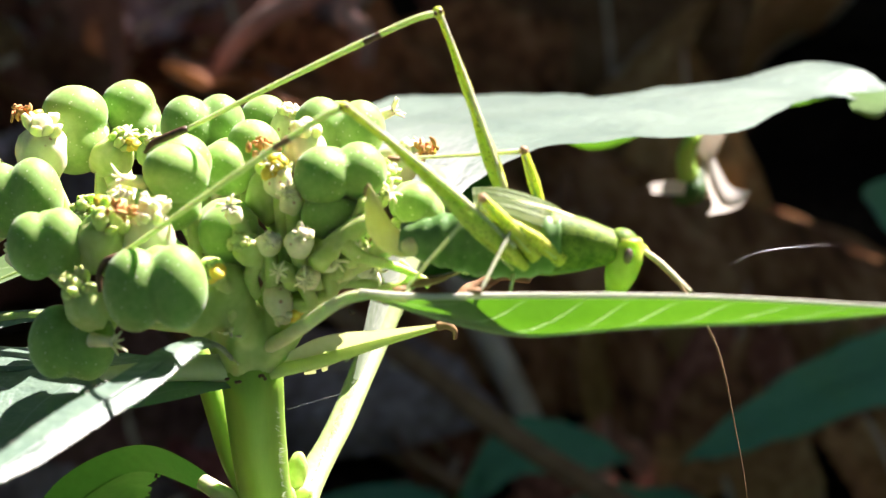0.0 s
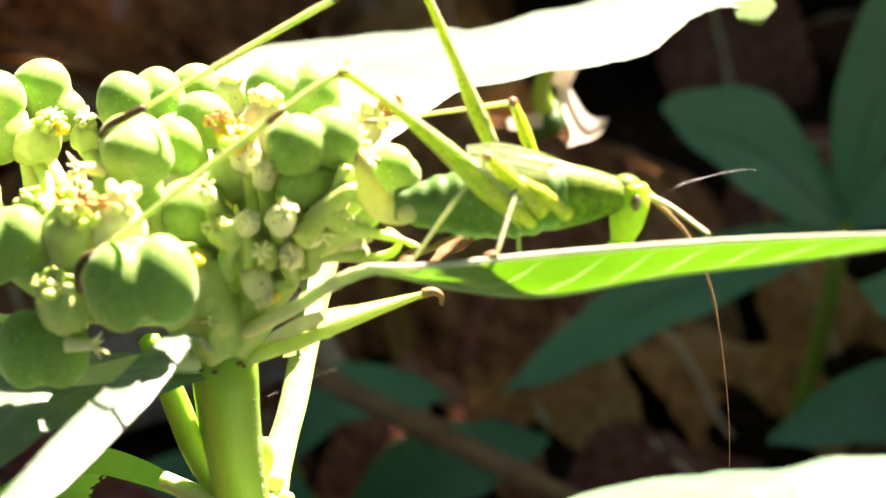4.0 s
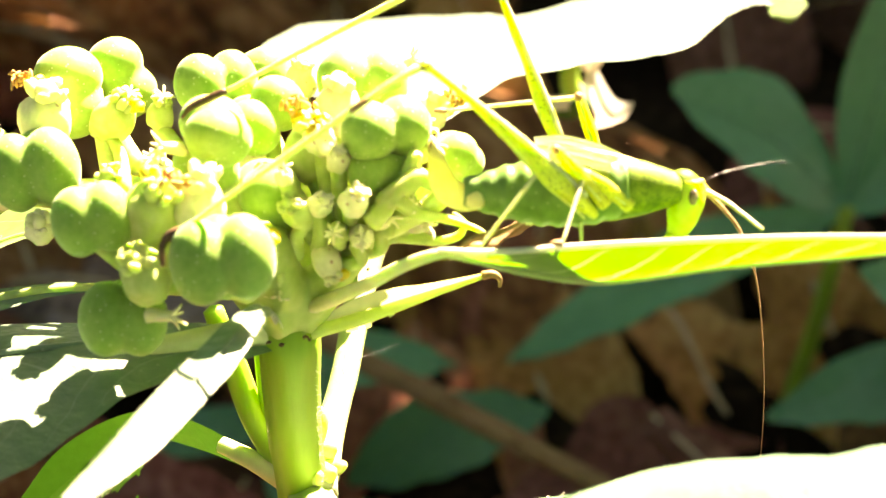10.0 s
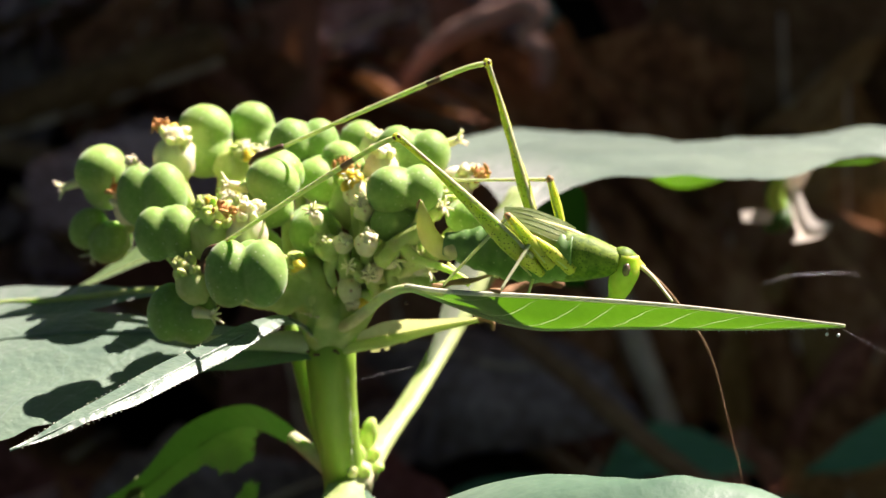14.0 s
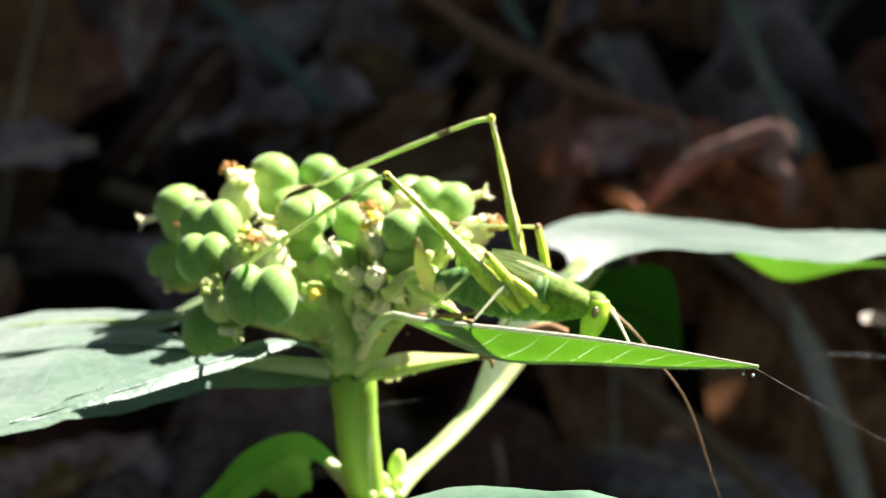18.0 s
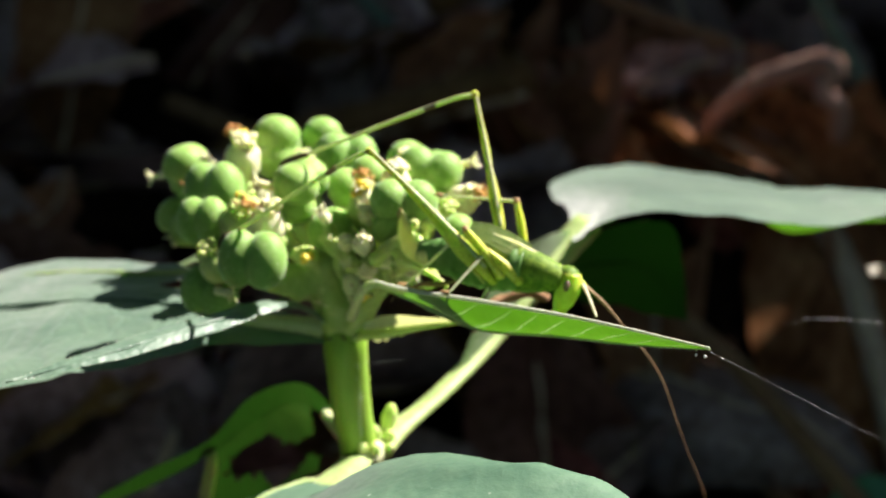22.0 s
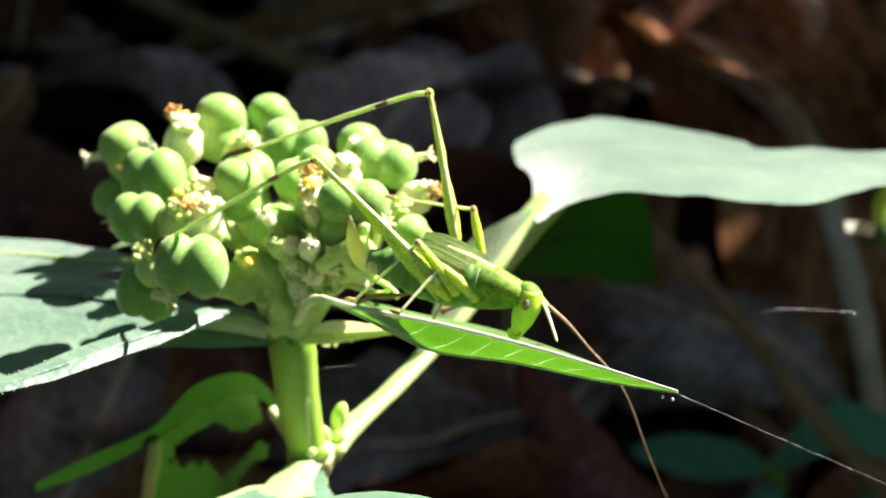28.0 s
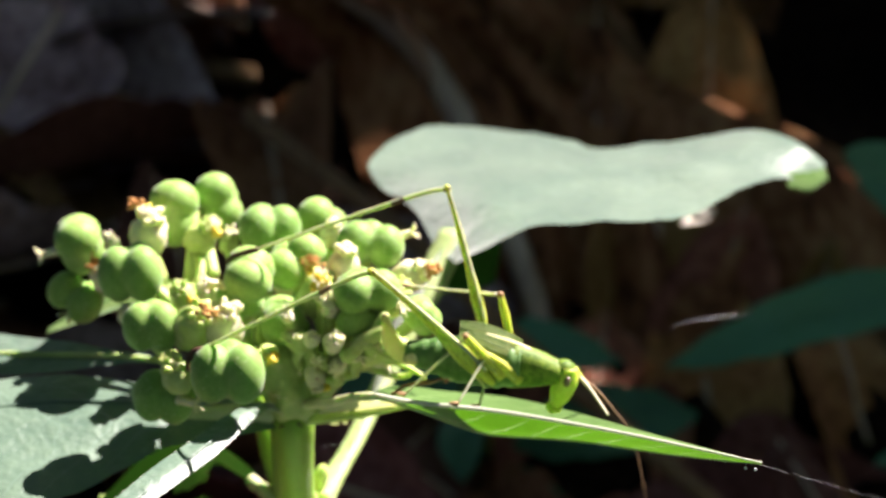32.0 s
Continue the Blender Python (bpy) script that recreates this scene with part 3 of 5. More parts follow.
part("hanging_blade", loft([[(-6.6, 9.8, 90.5), (-8.6, 10.7, 90.4), (-10.8, 11.0, 89.4), (-12.6, 11.1, 87.8), (-16.8, 11.1, 84.2)],
                            [(-7.8, 13.6, 86.4), (-9.4, 13.6, 85.6), (-11, 13.2, 83.8), (-12.8, 12.6, 81.4), (-17.6, 12.2, 78.4)],
                            [(-7.8, 15.4, 80.4), (-9.4, 15, 78.6), (-11, 14, 76.6), (-13, 12.8, 74.6), (-19, 12, 71.6)]], 70, 22, 0.4, eaten, 4.0), M_EATEN, crescent,
     "thin green blade with ragged holes")
part("side_shoot", tube([(-16.6, 11.6, 85), (-17.8, 12.0, 79.5), (-19.2, 12.2, 73), (-20.6, 12.2, 64), (-20, 12, 40), (-14, 10, -22)], (0.5, 0.75, 0.8, 0.75, 0.8, 0.9), 40, 8, wob=0.5), M_STALK, plant,
     "knobbly yellow-green stalk beside the eaten leaf")
part("petiole", tube([(0, 2.4, 91.4), (-1.8, 3.4, 92.2), (-3.7, 5, 92.7)], (0.9, 0.6, 0.5), 10, 8), M_PALE, plant, "pale leaf stalk")

# upright side shoot behind the stem
part("side_shoot", tube([(0.2, 2.6, 91.5), (-1.6, 4.2, 94.2), (-2.6, 5.2, 97.5), (-3.6, 6, 101)], (0.9, 0.8, 0.75, 0.6), 18, 9), M_STEM, plant, "green side shoot")
part("side_shoot", tube([(0.2, 3, 91.5), (-0.9, 4.2, 95), (-1.2, 4.8, 100)], (0.5, 0.45, 0.4), 14, 8), M_STEM, plant, "thin green side shoot")

# large lower leaf reaching out in front
F_RIGHT = [(2.2, 0.4, 91.5), (3.6, -2.6, 91.9), (5.7, -5.5, 92.8), (9.2, -9, 95.5), (12.7, -12, 97.9), (16.4, -15, 100.2), (20.5, -17.5, 102), (24.4, -20, 103.3), (28, -24, 104.2), (32, -31, 103), (34, -44, 99.6), (27, -58, 97)]
F_MID = [(1.2, 0.4, 91.0), (1.0, -2.4, 91.3), (-2.3, -5, 91.6), (-4.6, -9, 91.3), (-6.3, -12.5, 90.9), (-7.5, -16, 90.3), (-6, -30, 95), (6, -48, 97), (27, -58, 97)]
F_BULGE = [(1.8, 0.4, 91.3), (2.9, -3.0, 92.0), (4.8, -8, 94.0), (7.8, -15, 98.6), (12.6, -22, 104.8), (18, -26.2, 107.4), (24.7, -26.6, 107.9), (29.4, -29, 106.8), (31, -36, 105.5), (30, -46, 102), (27, -58, 97)]
F_CROWN = [(1.4, 0.4, 91.2), (2.0, -3.2, 91.8), (1.6, -7.5, 93.0), (2.4, -14, 95.6), (4.6, -22, 99.6), (9, -30, 103.4), (15, -36, 105.2), (20, -42, 104.4), (24, -50, 101), (27, -58, 97)]
F_LEFT = [(-0.2, 0.4, 91.3), (-0.4, -2.4, 91.4), (-3.5, -5.5, 91), (-4.5, -10, 92.5), (-7.8, -15, 93.9), (-11.3, -20, 95), (-16, -32, 97), (-6, -48, 96), (10, -56, 96), (27, -58, 97)]
leaf([F_RIGHT, F_BULGE, F_CROWN, F_MID, F_LEFT], M_BROAD, plant, "large smooth green leaf spread below the fruits", rib=[(x, y, z + 0.12) for x, y, z in F_MID], rib_r=0.22, rib_mat=M_STALK, n=64, m=7,
     ripple=0.35, seed=9.0)
part("petiole", loft([[(2.0, 1.2, 91.7), (2.2, -1.0, 91.95), (2.7, -3.2, 92.4), (3.7, -5.4, 92.9)], [(0.9, 0.8, 92.3), (0.9, -1.6, 92.35), (1.1, -3.8, 92.4), (1.5, -6.4, 92.6)], [(-0.4, 1.2, 91.7), (-0.6, -1.2, 91.7), (-0.9, -3.4, 91.75), (-1.3, -5.6, 91.7)]], 24, 6),
     M_STALK, plant, "pale flaring leaf base")

# trough-shaped bract leaf that bears the insect
G_MARGIN = [(6.3, -10.6, 111.6), (9.2, -11.3, 111.6), (15.1, -12.5, 112.0), (23, -16, 113.2), (31.5, -19.8, 114.1)]
G_MID = [(6.3, -10.5, 111.5), (8.6, -9.9, 110.4), (11, -9.9, 109.5), (14.4, -11.3, 109.4), (20, -13.1, 110.5), (26, -16.6, 112.2), (31.5, -19.8, 114.0)]
G_FAR = [(6.3, -10.4, 111.55), (6.6, -7.4, 109.9), (7.9, -4.4, 108.4), (11.2, -4.0, 107.9), (15.7, -4.2, 107.8), (20, -7.5, 109.1), (26, -13.5, 111.4), (31.5, -19.7, 114.05)]
leaf_g = leaf([G_MARGIN, G_MID, G_FAR], M_BRACT, plant, "long pointed bract leaf, keeled, with pale veins and a hairy rim", rib=G_MID, rib_r=0.2, n=80, m=8)
part("rim", tube(G_MARGIN, (0.16, 0.14, 0.07), 50, 6), M_HAIR, leaf_g, "pale hairy rim")
part("petiole", tube([(1.0, -1.4, 104.4), (2.0, -3.4, 105.8), (3.4, -6.4, 108.0), (4.9, -9.0, 110.2), (6.5, -10.6, 111.45), (8.6, -10.8, 111.2)], (0.42, 0.4, 0.36, 0.34, 0.3, 0.15), 24, 9), M_PALE, plant, "pale leaf stalk")

# withered pale bract with a ragged lower edge
pale = leaf([[(1.0, -1.0, 103.2), (4, -2.4, 105.4), (7.5, -3, 106.0), (10.3, -2.5, 106.0)], [(1.0, -1.0, 102.7), (4, -1.8, 103.8), (7.5, -2.2, 105), (10.4, -2.4, 105.8)],
             [(1.0, -0.8, 102.4), (4, -2.0, 102.9), (7, -2.4, 104.6), (10.4, -2.4, 105.7)]], M_PALEBRACT, plant, "withered cream bract with a ragged edge", n=30,
            hole=lambda s, w: w > 0.86 + 0.2 * noise.noise(Vector((s * 26, 0, 3))), rib=[(1.0, -1.0, 102.7), (4, -1.9, 103.8), (7.5, -2.3, 105), (10.4, -2.4, 105.8)], rib_r=0.45)
part("tip", tube([(10.2, -2.4, 105.8), (10.7, -2.5, 105.9), (11.1, -2.5, 105.6), (11.1, -2.5, 105.1)], (0.25, 0.22, 0.16, 0.1), 10, 6), M_KNEE, pale, "brown curled tip")

# cyme arms that carry the fruits, grown together at their foot
bm = bmesh.new()
for pts, r in (([(0.2, -0.3, 102.6), (2.2, -1.3, 106.1), (3.6, -1.5, 108), (5, -1.7, 109.6), (6.3, -1.7, 110.7)], (1.3, 1.25, 1.2, 1.1, 0.8)),
               ([(-0.2, -0.2, 102.6), (-0.6, -1.4, 105.9), (-0.9, -1.8, 107.7), (-1.4, -2.2, 109.1)], (1.4, 1.45, 1.5, 1.3)),
               ([(-0.3, 0.4, 102.8), (-2.6, 2.4, 105.6), (-5.0, 4.8, 107.6), (-8.0, 7.0, 108.6)], (1.5, 1.3, 1.1, 0.8)),
               ([(0.2, 0.5, 102.8), (1.8, 2.6, 106.4), (2.8, 4.6, 109.4)], (1.4, 1.1, 0.9)),
               ([(3.2, -1.8, 108.6), (5.4, -2.6, 108.8), (7.4, -3.6, 108.7)], (0.8, 0.55, 0.35)),
               ([(-3.0, -3.4, 107.4), (-6.0, -4.2, 108.2), (-8.0, -4.6, 108.6)], (1.1, 0.85, 0.6)),
               ([(-7.0, 6.4, 108.4), (-11, 7.6, 108.2), (-15, 8.6, 107.8)], (0.9, 0.75, 0.55)),
               ([(-2.2, -2.6, 106.6), (-3.4, -3.4, 108.2), (-3.9, -5.0, 109.0)], (1.2, 1.0, 0.8))):
    tube(pts, r, 16, 12, wob=0.2, bm=bm)
blob((0, -0.1, 102.9), (1.6, 1.6, 1.2), bm=bm)
arms = part("cyme_arm", bm, M_ARM, plant, "fleshy green forked flower stalk")
grow = arms.modifiers.new("fuse", "REMESH")
grow.mode, grow.voxel_size, grow.use_smooth_shade = "VOXEL", 0.00024, True
ease = arms.modifiers.new("ease", "SMOOTH")
ease.iterations, ease.factor = 8, 0.5
part("young_stalk", tube([(5.4, -2.6, 108.8), (7.4, -3.6, 108.7), (8.6, -4.2, 109.2), (8.8, -4.3, 110.0), (8.3, -4.1, 110.4)], (0.34, 0.28, 0.26, 0.2, 0.1), 16, 10), M_YOUNG, plant, "thin curled pale flower stalk")


TO_EYE = Vector((0.12, -0.92, 0.38)).normalized()


def lobes(th, z):
    """Three fused round lobes."""
    q = math.sqrt(max(1 - z * z, 0))
    c = [math.cos(th - math.tau * k / 3) * q * 0.42 for k in range(3)]
    return sum((x + math.sqrt(max(x * x + 0.62 ** 2 - 0.42 ** 2, 0))) ** 16 for x in c) ** (1 / 16)


def trilobe(mid, x, y, z, a, r, stretch, u=44, v=26):
    """Three round lobes of radius r, a away from the middle, fused along the axis z; the first lobe lies towards x."""
    bm = bmesh.new()
    dirs = [x * math.cos(math.tau * k / 3) + y * math.sin(math.tau * k / 3) for k in range(3)]

    def place(d):
        e = Vector((d.dot(x), d.dot(y), d.dot(z)))
        tot = 0.0
        for k in range(3):
            b = d.dot(dirs[k]) * a
            tot += max(b + math.sqrt(max(b * b + r * r - a * a, 0.0)), 0.0) ** 15
        rad = tot ** (1 / 15) * 0.965
        rad *= 1 + 0.012 * noise.noise(d * 3 + mid)
        return mid + d * rad + z * (d.dot(z) * rad * (stretch - 1))
    rows = []
    for j in range(1, v):
        ph = math.pi * j / v
        rows.append([bm.verts.new(place(x * math.sin(ph) * math.cos(math.tau * i / u) + y * math.sin(ph) * math.sin(math.tau * i / u) + z * math.cos(ph))) for i in range(u)])
    north, south = bm.verts.new(place(z)), bm.verts.new(place(-z))
    for p, q in zip(rows, rows[1:]):
        for i in range(u):
            bm.faces.new((p[i], q[i], q[(i + 1) % u], p[(i + 1) % u]))
    for i in range(u):
        bm.faces.new((north, rows[0][i], rows[0][(i + 1) % u]))
        bm.faces.new((south, rows[-1][(i + 1) % u], rows[-1][i]))
    return bm


def capsule(first, second, r, stretch, root, style=0, label=""):
    """A three-lobed fruit given by the middles of its two outer lobes, with its stalk and, at one end of its axis, its style."""
    p, q = Vector(first), Vector(second)
    p, q, r = p.lerp(q, 0.03), q.lerp(p, 0.03), r * 1.06
    side = (q - p).normalized()
    z = side.cross(TO_EYE).normalized()
    back = z.cross(side).normalized()
    if back.dot(TO_EYE) > 0:
        back.negate()
    a = max((q - p).length / math.sqrt(3), 0.55 * r)
    mid = (p + q) / 2 + back * a / 2
    if z.z < 0:
        z.negate()
    x = back
    y = z.cross(x)
    body = part("fruit_capsule", trilobe(mid, x, y, z, a, r, stretch * 0.92), M_CAPSULE, plant, label)
    end = math.sqrt(max(r * r - a * a, 0.2)) * stretch
    rt = Vector(root)
    base = mid - z * end * 0.85 if style >= 0 else mid + z * end * 0.85
    part("stalk", tube([rt, rt.lerp(base, 0.5) + Vector((0, 0, -0.4)), base], (0.55, 0.42, 0.5), 10, 8), M_YOUNG, body)
    if style:
        ax = z * style
        tip = mid + ax * end * 0.9
        bm = tube([tip, tip + ax * 0.9], (0.3, 0.22), 5, 7)
        rot = turned(ax)
        for k in range(3):
            d = rot @ Vector((math.cos(k * 2.1), math.sin(k * 2.1), 0.7))
            for e in (-0.25, 0.25):
                f = rot @ Vector((math.cos(k * 2.1 + e), math.sin(k * 2.1 + e), 0.7))
                tube([tip + ax * 0.8, tip + ax * 0.9 + d * 0.3, tip + ax * 0.95 + f * 0.7], (0.16, 0.12, 0.06), 5, 5, bm=bm)
        part("style", bm, M_STYLE, body, "pale branched style")
    return body


capsule((-5.05, -8.2, 111.0), (-2.7, -8.2, 111.1), 1.5, 1.5, (-4.2, -4.4, 108), 0, "large two-seamed green fruit gripped by the insect's foot")
capsule((-10.4, 12.4, 113.35), (-10.4, 11.7, 111.4), 1.65, 1.25, (-8.6, 8, 108.8))
capsule((-7.75, 15.5, 112.7), (-7.0, 15.0, 110.9), 1.5, 1.2, (-7, 9, 108.8))
capsule((-13.7, 4.8, 110.9), (-11.6, 4.4, 111.3), 1.5, 1.5, (-10, 6.8, 108.4))
capsule((-10.65, -3.6, 111.6), (-9.0, -3.6, 111.8), 1.3, 1.45, (-7, -4, 108.4))
capsule((-9.7, -5.0, 106.8), (-7.9, -5.0, 106.6), 1.4, 1.45, (-6.4, -3.6, 108.2))
capsule((-17.5, 9.6, 110.9), (-17.1, 10.2, 109.4), 1.6, 1.2, (-13, 8.2, 108.4), 0)
capsule((-18.7, 9.6, 106.5), (-16.8, 8.3, 105.9), 1.3, 1.3, (-14, 8.6, 108), -1)
capsule((-3.2, -1.3, 114.6), (-3.9, -0.2, 112.4), 1.5, 1.25, (-2.4, -0.4, 109))
capsule((-3.5, 7.0, 114.2), (-1.5, 8.0, 113.9), 1.4, 1.3, (-2.4, 4, 109))
capsule((0.5, 12.5, 112.5), (1.6, 13.0, 111.4), 1.4, 1.2, (1.4, 4.6, 109))
capsule((-1.1, 3.3, 112.9), (0.6, 4.6, 113.8), 1.4, 1.2, (0.2, 2, 109))
capsule((4.3, -2.0, 114.4), (6.4, -1.2, 114.3), 1.45, 1.15, (3.4, -1.6, 109))
capsule((4.0, 4.9, 114.7), (6.4, 5.0, 114.4), 1.4, 1.25, (2.8, 3.4, 109.6))
capsule((-0.7, -1.1, 111.1), (-0.3, -0.5, 109.9), 1.45, 1.2, (0, -1, 108))
capsule((9.2, -0.8, 112.2), (9.6, -0.4, 111.5), 1.05, 1.2, (5, -1.6, 109))
capsule((4.6, -2.2, 112.3), (5.4, -2.0, 111.9), 1.25, 1.1, (3.4, -1.6, 108.6))
# lone styles that stand out from the cluster
for base, d in (((-18.9, 9.6, 110.0), (-0.95, -0.2, -0.3)), ((6.9, 6.0, 114.6), (0.9, 0.1, 0.35)), ((-4.9, -1.2, 114.0), (-0.9, -0.3, 0.3)), ((-7.6, -6.2, 107.4), (0.9, -0.5, 0.1))):
    o, d = Vector(base), Vector(d).normalized()
    bm = tube([o, o + d * 0.7, o + d * 1.3], (0.42, 0.34, 0.28), 8, 8)
    rot = turned(d)
    for k in range(6):
        f = rot @ Vector((math.cos(k * 1.05), math.sin(k * 1.05), 0.8))
        tube([o + d * 1.2, o + d * 1.3 + f * 0.35, o + d * 1.3 + f * (0.5 + 0.12 * (k % 3))], (0.14, 0.11, 0.05), 5, 5, bm=bm)
    part("style", bm, M_STYLE, plant, "pale branched style standing out from a fruit")


def cyathium(at, size, axis, root, cream=True, tuft=None, seed=0):
    """A cup of fused bracts with a fringe, glands and stamens."""
    rng = random.Random(seed)
    ax = Vector(axis).normalized()
    c = Vector(at)
    cup = part("flower_cup", blob(at, (size * 0.74, size * 0.74, size * 0.95), axis, seed * 40, 20, 12, 0.15,
                                  lambda th, z: (1.0 - 0.25 * z) * (1 + 0.05 * math.cos(5 * th)), seed=seed), M_CREAM if cream else M_YOUNG, plant)
    part("stalk", tube([root, Vector(root).lerp(c, 0.5) + Vector((0, 0, -0.3)), c - ax * size * 0.8], (0.5, 0.4, 0.45), 9, 8), M_YOUNG, cup)
    rot = turned(ax, seed * 33)
    fr = bmesh.new()
    for k in range(7):
        a = math.tau * k / 7 + rng.uniform(-0.3, 0.3)
        d = rot @ Vector((math.cos(a), math.sin(a), 0))
        p = c + ax * size * rng.uniform(0.62, 0.82) + d * size * 0.4
        blob(p, (size * rng.uniform(0.16, 0.26), size * rng.uniform(0.14, 0.22), size * rng.uniform(0.2, 0.34)), ax + d * rng.uniform(0.2, 0.9), 0, 8, 6, 0.4, bm=fr, seed=k + seed)
    blob(c + ax * size * 0.8, (size * 0.34, size * 0.34, size * 0.3), ax, 0, 10, 7, 0.3, bm=fr, seed=seed)
    part("rim", fr, M_STYLE if cream else M_YOUNG, cup, "pale lumpy rim of petal-like lobes")
    if seed % 3 == 1 or seed >= 40:
        star = bmesh.new()
        o = c + ax * size * 0.95
        for k in range(7):
            a = math.tau * k / 7 + rng.uniform(-0.25, 0.25)
            d = (rot @ Vector((math.cos(a), math.sin(a), rng.uniform(0.1, 0.7)))).normalized()
            h = rng.uniform(0.5, 0.8)
            tube([o, o + d * h * 0.6 + ax * 0.12, o + d * h], (0.1, 0.09, 0.07), 6, 5, bm=star)
        part("style", star, M_STYLE, cup, "white branched style like a small star")
    if tuft:
        tb = bmesh.new()
        for k in range(20):
            p = Vector(tuft) + Vector((rng.gauss(0, .34), rng.gauss(0, .3), rng.gauss(0, .2)))
            d = Vector((rng.gauss(0, 1), rng.gauss(0, 1), rng.gauss(0.4, 0.8)))
            blob(p, (0.07 + rng.random() * 0.07, 0.1 + rng.random() * 0.08, 0.2 + rng.random() * 0.22), d, 0, 7, 5, 0.5, bm=tb, seed=k)
        part("stamen_tuft", tb, M_RUST, cup, "rust-brown tuft of spent stamens")
    if seed not in (2, 3, 4, 7, 10, 21):
        return cup
    g = c + ax * size * 0.75 + rot @ Vector((size * 0.5, 0, 0))
    gb = bmesh.new()
    for k in range(3):
        blob(g + Vector((rng.uniform(-.5, .5), rng.uniform(-.5, .5), rng.uniform(-.2, .3))), (0.42, 0.32, 0.3), ax, rng.uniform(0, 180), 10, 7, 0.25, bm=gb, seed=k)
    part("gland", gb, M_YELLOW, cup, "bright yellow nectar gland")
    return cup


cyathium((-4.5, -3.8, 112.3), 1.75, (0.1, -0.2, 1), (-4, -3.6, 108.6), True, None, 1)
cyathium((-6.9, -3.6, 112.0), 1.9, (0.45, -0.3, 0.8), (-6, -4, 108.4), False, (-5.6, -5.0, 114.0), 2)
cyathium((-11.8, 8.5, 112.6), 1.9, (0.1, -0.1, 1), (-10.6, 7.6, 108.6), True, (-13.0, 9.6, 114.4), 3)
cyathium((1.6, 0.6, 112.8), 1.8, (0.1, -0.2, 1), (2.2, -0.8, 109), False, (1.2, 1.0, 115.0), 4)
cyathium((-7.7, -6.6, 109.8), 1.5, (-0.3, -0.3, 0.9), (-6.4, -4.4, 108.4), False, None, 5)
cyathium((0.4, -3.1, 110.9), 1.1, (-0.5, -0.4, 0.7), (0.4, -1.4, 107.6), False, None, 6)
cyathium((-8.0, 10.6, 111.4), 1.6, (0.5, -0.2, 0.8), (-8, 7.6, 108.6), False, None, 7)
cyathium((-15.0, 7.2, 109.2), 1.5, (-0.2, -0.6, 0.8), (-13, 8.2, 108.2), True, (-15.4, 6.6, 110.6), 8)
cyathium((3.4, 2.2, 114.4), 1.6, (0.1, 0.1, 1), (2.4, 1.6, 109.4), True, None, 9)
cyathium((8.3, 3.4, 113.0), 1.6, (0.8, -0.2, 0.6), (3.4, 2.6, 109.4), True, (9.8, 2.6, 114.0), 10)
cyathium((3.2, -4.4, 111.8), 1.0, (0.2, -0.6, 0.7), (3, -2, 108.6), True, None, 11)
cyathium((-1.2, 5.4, 111.0), 1.4, (0, -0.3, 1), (-0.6, 2, 108), True, None, 13)
cyathium((-12.6, 3.2, 108.4), 1.2, (0, -0.6, 0.5), (-10.6, 6, 108), True, None, 14)

for k, (at, ax) in enumerate((((1.6, -3.6, 111.4), (0.2, -0.7, 0.6)), ((-1.6, -3.8, 110.0), (-0.3, -0.8, 0.4)),
                              ((-6.2, 1.2, 111.8), (-0.3, -0.4, 0.9)), ((-8.6, 3.0, 110.6), (-0.2, -0.6, 0.8)),
                              ((-14.6, 8.0, 111.8), (-0.3, -0.3, 0.9)), ((-5.6, 8.0, 112.4), (0.2, -0.2, 1.0)), ((2.2, 7.4, 114.0), (0.1, 0.1, 1.0)), ((7.2, 1.6, 112.6), (0.7, -0.3, 0.7)))):
    cyathium(at, 0.85 + 0.14 * (k % 4), ax, (at[0] * 0.6 + 0.6, at[1] * 0.5 - 0.4, 108.2), k % 2 == 0, None, 20 + k)

# small late flowers and young stalks between the fruits and the insect's tail
for k, (at, ax) in enumerate((((4.7, -3.9, 110.3), (0.3, -0.7, 0.5)), ((5.9, -3.6, 110.5), (0.5, -0.6, 0.6)), ((3.5, -4.2, 109.6), (-0.1, -0.9, 0.3)),
                              ((6.6, -3.4, 109.6), (0.8, -0.6, 0.1)), ((2.3, -4.0, 109.9), (-0.3, -0.8, 0.4)), ((2.7, -2.2, 113.2), (-0.1, -0.6, 0.8)),
                              ((-0.2, -3.3, 113.0), (-0.2, -0.6, 0.8)), ((7.3, -1.6, 112.9), (0.7, -0.4, 0.6)))):
    cyathium(at, 0.62 + 0.11 * (k % 3), ax, (at[0] * 0.5 + 1.6, at[1] * 0.5, 108.4), k % 3 != 1, None, 40 + k)
bloom = cyathium((2.0, -0.9, 113.9), 1.05, (-0.1, -0.4, 0.9), (2.4, -1.4, 109.2), True, None, 50)
gb = bmesh.new()
rng = random.Random(51)
for k in range(7):
    blob((1.9 + rng.uniform(-.75, .75), -1.5 + rng.uniform(-.4, .4), 114.75 + rng.uniform(-.45, .45)), (0.42, 0.3, 0.34), (rng.uniform(-.6, .6), -0.5, 1), rng.uniform(0, 180), 10, 7, 0.3, bm=gb, seed=k)
part("gland", gb, M_YELLOW, bloom, "bright yellow nectar gland")
